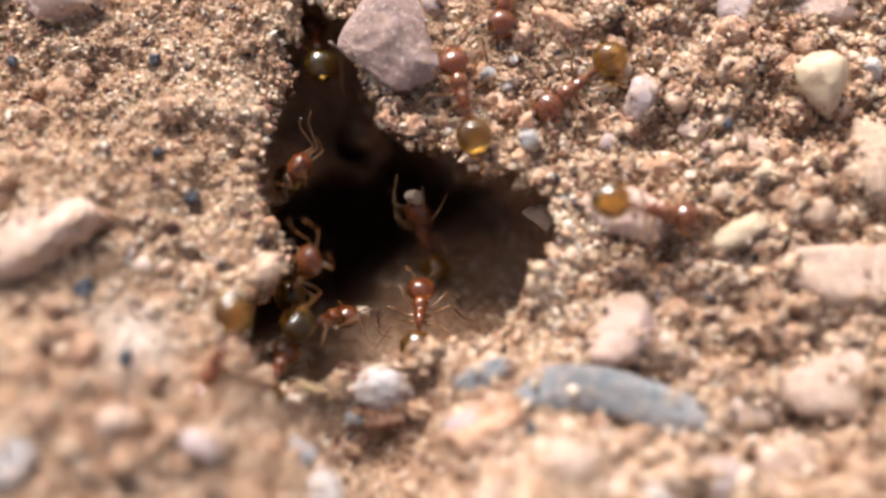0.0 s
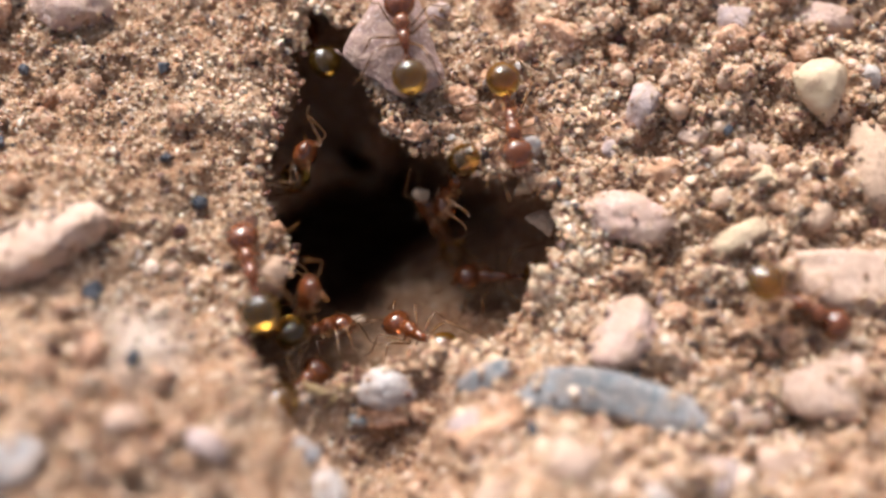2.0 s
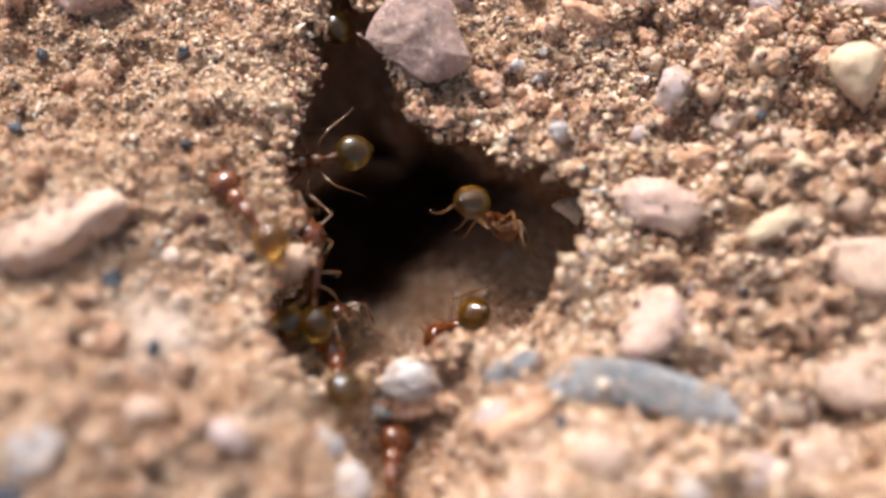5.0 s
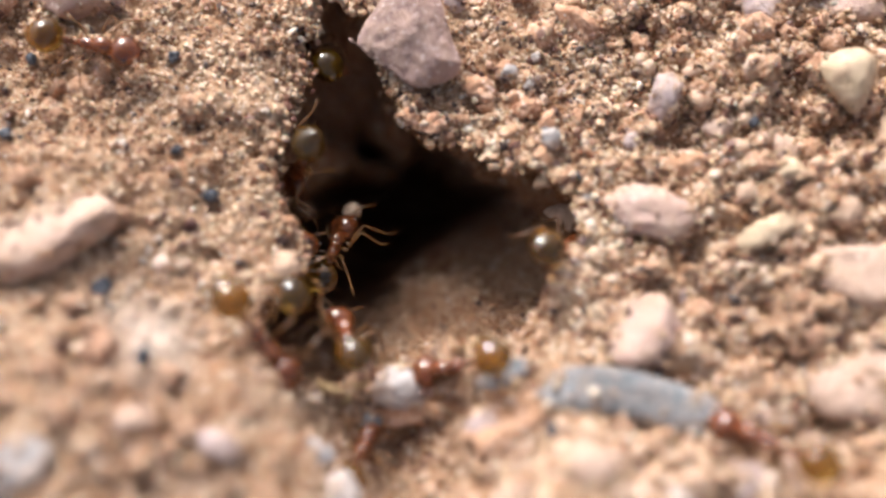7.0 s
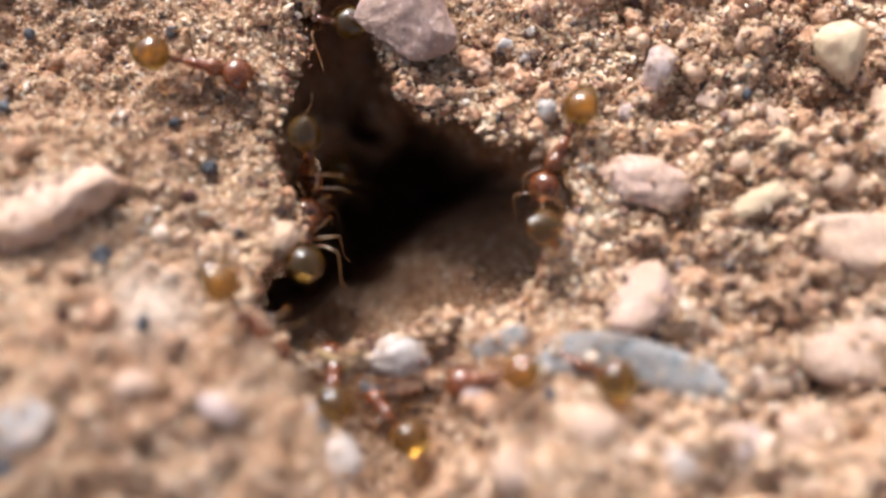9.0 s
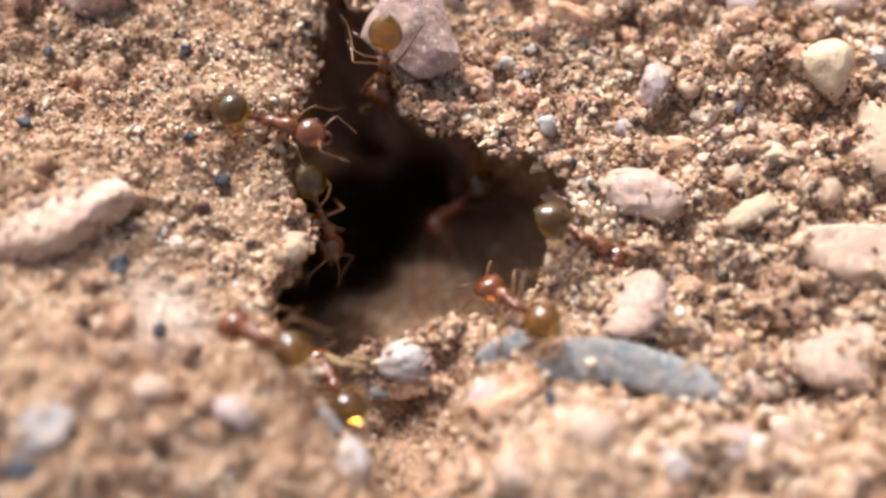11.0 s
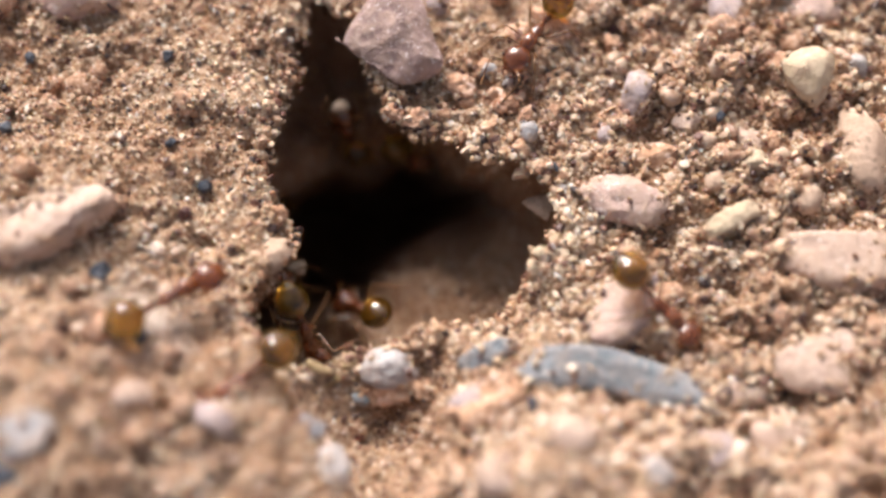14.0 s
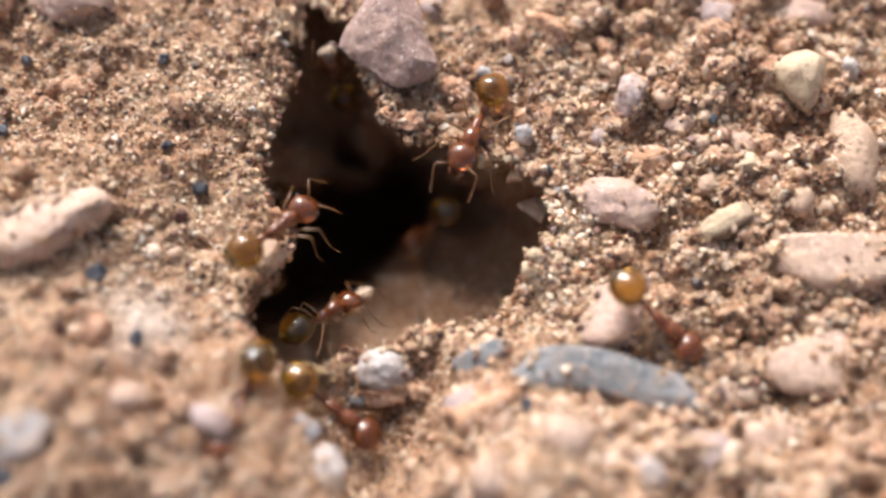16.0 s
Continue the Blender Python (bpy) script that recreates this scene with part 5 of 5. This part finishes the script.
    walk(ants["ledge_ant"], [
        (0.0, pose(0.00238, 0.00770, 0.00045, -0.0, -1.8, 172.3)),
        (0.5, pose(0.00192, 0.00471, 0.00098, 0.0, -0.8, 182.0)),
        (1.0, pose(0.00144, 0.00328, -0.00010, 0.0, -0.0, 179.4)),
        (1.5, pose(0.00080, 0.00229, -0.00050, -65.9, -0.0, 156.8)),
        (2.0, pose(0.00071, 0.00225, -0.00120, -77.9, 11.9, 80.7)),
        (2.5, pose(0.00037, 0.00351, -0.00460, -66.6, 19.1, 101.1)),
        (3.2, pose(-0.00094, 0.00227, -0.00460, -77.3, 16.9, 94.0)),
        (4.0, pose(-0.00680, 0.00100, -0.00690, 0.0, -0.0, 90.0)),
        (9.0, pose(-0.00680, 0.00100, -0.00690, 0.0, -0.0, -60.0)),
        (10.8, pose(0.00028, 0.00255, -0.00460, -53.1, 16.5, 92.8)),
        (11.0, pose(0.00029, 0.00241, -0.00460, -51.4, 17.5, 95.7)),
        (11.5, pose(0.00092, 0.00150, -0.00460, 0.0, 25.1, 133.6)),
        (12.0, pose(0.00047, 0.00109, -0.00460, -56.8, 16.0, 91.4)),
        (12.5, pose(-0.00123, 0.00138, -0.00460, -66.2, 8.9, 73.5)),
        (13.2, pose(-0.00680, 0.00100, -0.00690, 0.0, -0.0, 90.0)),
        (14.2, pose(-0.00680, 0.00100, -0.00690, 0.0, -0.0, -60.0)),
        (15.0, pose(0.00033, 0.00249, -0.00460, -69.9, 14.0, 85.8)),
        (15.5, pose(-0.00012, 0.00186, -0.00460, -66.0, 10.4, 77.0)),
        (16.0, pose(0.00010, 0.00191, -0.00460, -62.7, 11.2, 79.0)),
    ])
    walk(ants["deep_ant"], [
        (0.0, pose(-0.00001, 0.00147, -0.00420, 73.1, -25.4, -28.8)),
        (0.5, pose(-0.00015, 0.00207, -0.00420, 76.5, -25.5, -36.6)),
        (1.0, pose(0.00022, 0.00183, -0.00420, 75.9, -25.5, -34.8)),
        (1.5, pose(0.00011, 0.00242, -0.00420, 78.1, -23.6, -11.8)),
        (2.0, pose(0.00030, 0.00208, -0.00420, 94.8, -24.8, -50.2)),
        (2.5, pose(-0.00016, 0.00190, -0.00420, 70.6, 24.6, -199.1)),
        (3.0, pose(-0.00009, 0.00144, -0.00420, 63.7, 25.5, -214.3)),
        (3.5, pose(-0.00133, 0.00017, -0.00420, 89.0, -19.0, -79.6)),
        (4.6, pose(-0.00620, 0.00180, -0.00620, 180.0, -180.0, -90.0)),
        (6.8, pose(-0.00620, 0.00180, -0.00620, 180.0, -180.0, -220.0)),
        (8.0, pose(-0.00303, 0.00321, -0.00580, 249.0, -157.6, -245.9)),
        (8.5, pose(-0.00212, 0.00374, -0.00580, 230.3, -172.7, -290.0)),
        (9.6, pose(-0.00620, 0.00240, -0.00620, 180.0, -180.0, -450.0)),
        (12.4, pose(-0.00620, 0.00240, -0.00620, 180.0, -180.0, -560.0)),
        (13.4, pose(-0.00179, 0.00457, -0.00504, 266.3, -171.7, -530.1)),
        (14.0, pose(-0.00274, 0.00507, -0.00405, 268.6, -173.1, -530.8)),
        (14.5, pose(-0.00315, 0.00564, -0.00305, 271.0, -173.7, -531.1)),
        (15.0, pose(-0.00310, 0.00612, -0.00275, 271.8, -173.5, -531.0)),
        (15.5, pose(-0.00306, 0.00644, -0.00265, 272.4, -173.4, -531.0)),
        (16.0, pose(-0.00294, 0.00647, -0.00254, 272.8, -173.1, -530.9)),
    ])
    walk(ants["mound_ant"], [
        (0.0, pose(-0.00522, -0.00395, 0.00155, -33.5, 5.6, 152.6)),
        (0.5, pose(-0.00574, -0.00320, 0.00118, -35.1, 0.6, 159.7)),
        (1.0, pose(-0.00521, -0.00266, 0.00093, -32.3, 3.3, 94.2)),
        (1.5, pose(-0.00486, -0.00215, 0.00091, -31.8, -0.9, 61.7)),
        (2.0, pose(-0.00481, -0.00130, 0.00081, -9.6, -0.6, 17.2)),
        (2.5, pose(-0.00478, -0.00021, 0.00077, -3.9, 7.2, 21.5)),
        (3.0, pose(-0.00516, 0.00062, 0.00075, -0.0, 0.4, 31.9)),
        (3.5, pose(-0.00591, 0.00117, 0.00091, 0.0, 4.1, 44.6)),
        (5.0, pose(-0.00565, 0.00017, 0.00076, -11.5, -2.9, 38.6)),
        (6.0, pose(-0.00471, -0.00075, 0.00084, -15.6, 2.3, 28.7)),
        (6.5, pose(-0.00476, -0.00224, 0.00086, -22.5, -2.2, 2.4)),
        (7.0, pose(-0.00472, -0.00329, 0.00097, -36.3, -9.8, -133.1)),
        (7.5, pose(-0.00475, -0.00311, 0.00088, -36.2, -10.4, -128.0)),
        (8.0, pose(-0.00459, -0.00342, 0.00110, -38.9, -9.9, -117.7)),
        (8.5, pose(-0.00478, -0.00373, 0.00116, -40.7, -13.0, -125.9)),
        (9.8, pose(-0.00493, -0.00385, 0.00136, -41.8, -10.5, -131.8)),
        (11.0, pose(-0.00492, -0.00404, 0.00131, -31.9, 11.7, -309.4)),
        (11.5, pose(-0.00493, -0.00414, 0.00137, -33.7, 12.5, -305.0)),
        (12.0, pose(-0.00485, -0.00385, 0.00120, -34.9, 13.5, -310.3)),
        (12.5, pose(-0.00524, -0.00414, 0.00137, -6.0, -7.1, 99.9)),
        (13.0, pose(-0.00507, -0.00473, 0.00136, -6.5, -9.0, 117.5)),
        (13.5, pose(-0.00504, -0.00507, 0.00136, -6.6, -9.4, 123.3)),
        (14.0, pose(-0.00493, -0.00511, 0.00136, -6.6, -9.8, 129.8)),
        (14.5, pose(-0.00478, -0.00511, 0.00136, -6.4, -10.1, 136.3)),
        (15.0, pose(-0.00437, -0.00569, 0.00139, -5.1, -9.7, 165.4)),
        (15.5, pose(-0.00468, -0.00580, 0.00138, -5.4, -9.8, 162.4)),
        (16.0, pose(-0.00477, -0.00580, 0.00138, -5.7, -9.9, 160.9)),
    ])
    walk(ants["crust_ant"], [
        (0.0, pose(-0.01793, 0.00821, 0.00091, -27.7, 3.9, -70.4)),
        (5.5, pose(-0.01663, 0.00766, 0.00084, 0.0, -1.4, -94.8)),
        (6.0, pose(-0.01450, 0.00708, 0.00088, 0.0, 3.3, -99.2)),
        (6.5, pose(-0.01175, 0.00644, 0.00108, 0.0, 6.1, -91.8)),
        (7.0, pose(-0.01031, 0.00546, 0.00094, 0.0, 1.2, -102.3)),
        (7.5, pose(-0.00834, 0.00474, 0.00082, 0.0, 3.9, -94.1)),
        (8.0, pose(-0.00759, 0.00476, 0.00097, 0.0, -0.3, -97.9)),
        (8.5, pose(-0.00724, 0.00475, 0.00100, 0.0, 0.3, -97.7)),
        (9.6, pose(-0.00657, 0.00278, 0.00088, -25.8, 0.7, -103.4)),
        (10.8, pose(-0.00530, 0.00268, 0.00084, 0.0, 2.9, -108.1)),
        (11.0, pose(-0.00507, 0.00264, 0.00079, 0.0, 2.8, -108.2)),
        (11.5, pose(-0.00419, 0.00277, -0.00010, -47.8, -9.5, -77.0)),
        (12.0, pose(-0.00402, 0.00228, -0.00090, -82.7, -17.2, -91.6)),
        (12.5, pose(-0.00408, 0.00160, -0.00130, -89.0, -10.0, -77.9)),
        (13.0, pose(-0.00410, 0.00147, -0.00220, -94.5, 8.2, 72.0)),
        (13.5, pose(-0.00431, 0.00107, -0.00220, -91.2, 13.9, 85.5)),
        (14.2, pose(-0.00690, 0.00320, -0.00640, 0.0, -0.0, 90.0)),
        (16.0, pose(-0.00690, 0.00320, -0.00640, 0.0, -0.0, 90.0)),
    ])
    walk(ants["visitor_ant"], [
        (0.0, pose(0.00497, 0.01761, 0.00084, 0.0, -1.0, 159.8)),
        (12.4, pose(0.00415, 0.01397, 0.00051, -0.0, -0.5, 161.4)),
        (13.0, pose(0.00407, 0.01023, 0.00051, 0.0, -2.4, 158.5)),
        (13.5, pose(0.00379, 0.00786, 0.00055, 0.0, -0.8, 156.4)),
        (14.0, pose(0.00323, 0.00594, 0.00080, 0.0, -0.0, 147.0)),
        (14.5, pose(0.00313, 0.00574, 0.00080, 0.0, -0.0, 148.4)),
        (15.0, pose(0.00276, 0.00512, 0.00080, 0.0, -0.0, 151.9)),
        (15.5, pose(0.00212, 0.00449, 0.00080, 0.0, -0.0, 144.4)),
        (16.0, pose(0.00154, 0.00295, 0.00060, 0.0, -0.0, 157.3)),
    ])
    walk(ants["late_ant"], [
        (0.0, pose(-0.01515, -0.00427, 0.00247, -39.1, -10.6, -69.9)),
        (11.8, pose(-0.01383, -0.00437, 0.00256, -32.0, -3.7, -69.9)),
        (12.5, pose(-0.01162, -0.00411, 0.00239, -30.5, -9.0, -65.1)),
        (13.0, pose(-0.00889, -0.00432, 0.00246, 0.0, -6.6, -83.2)),
        (13.5, pose(-0.00735, -0.00372, 0.00170, -22.4, -4.4, -68.3)),
        (14.0, pose(-0.00686, -0.00284, 0.00153, -13.7, -0.8, -53.9)),
        (14.5, pose(-0.00536, -0.00208, 0.00087, -26.9, -2.5, -47.8)),
        (15.0, pose(-0.00447, -0.00190, 0.00092, -31.8, 2.1, -68.9)),
        (15.5, pose(-0.00407, -0.00143, 0.00093, -26.4, 1.0, -56.7)),
        (16.0, pose(-0.00415, -0.00048, 0.00079, -24.0, 7.1, -42.7)),
    ])
    for one in ants.values():
        swing(one, 16.0)


motions()
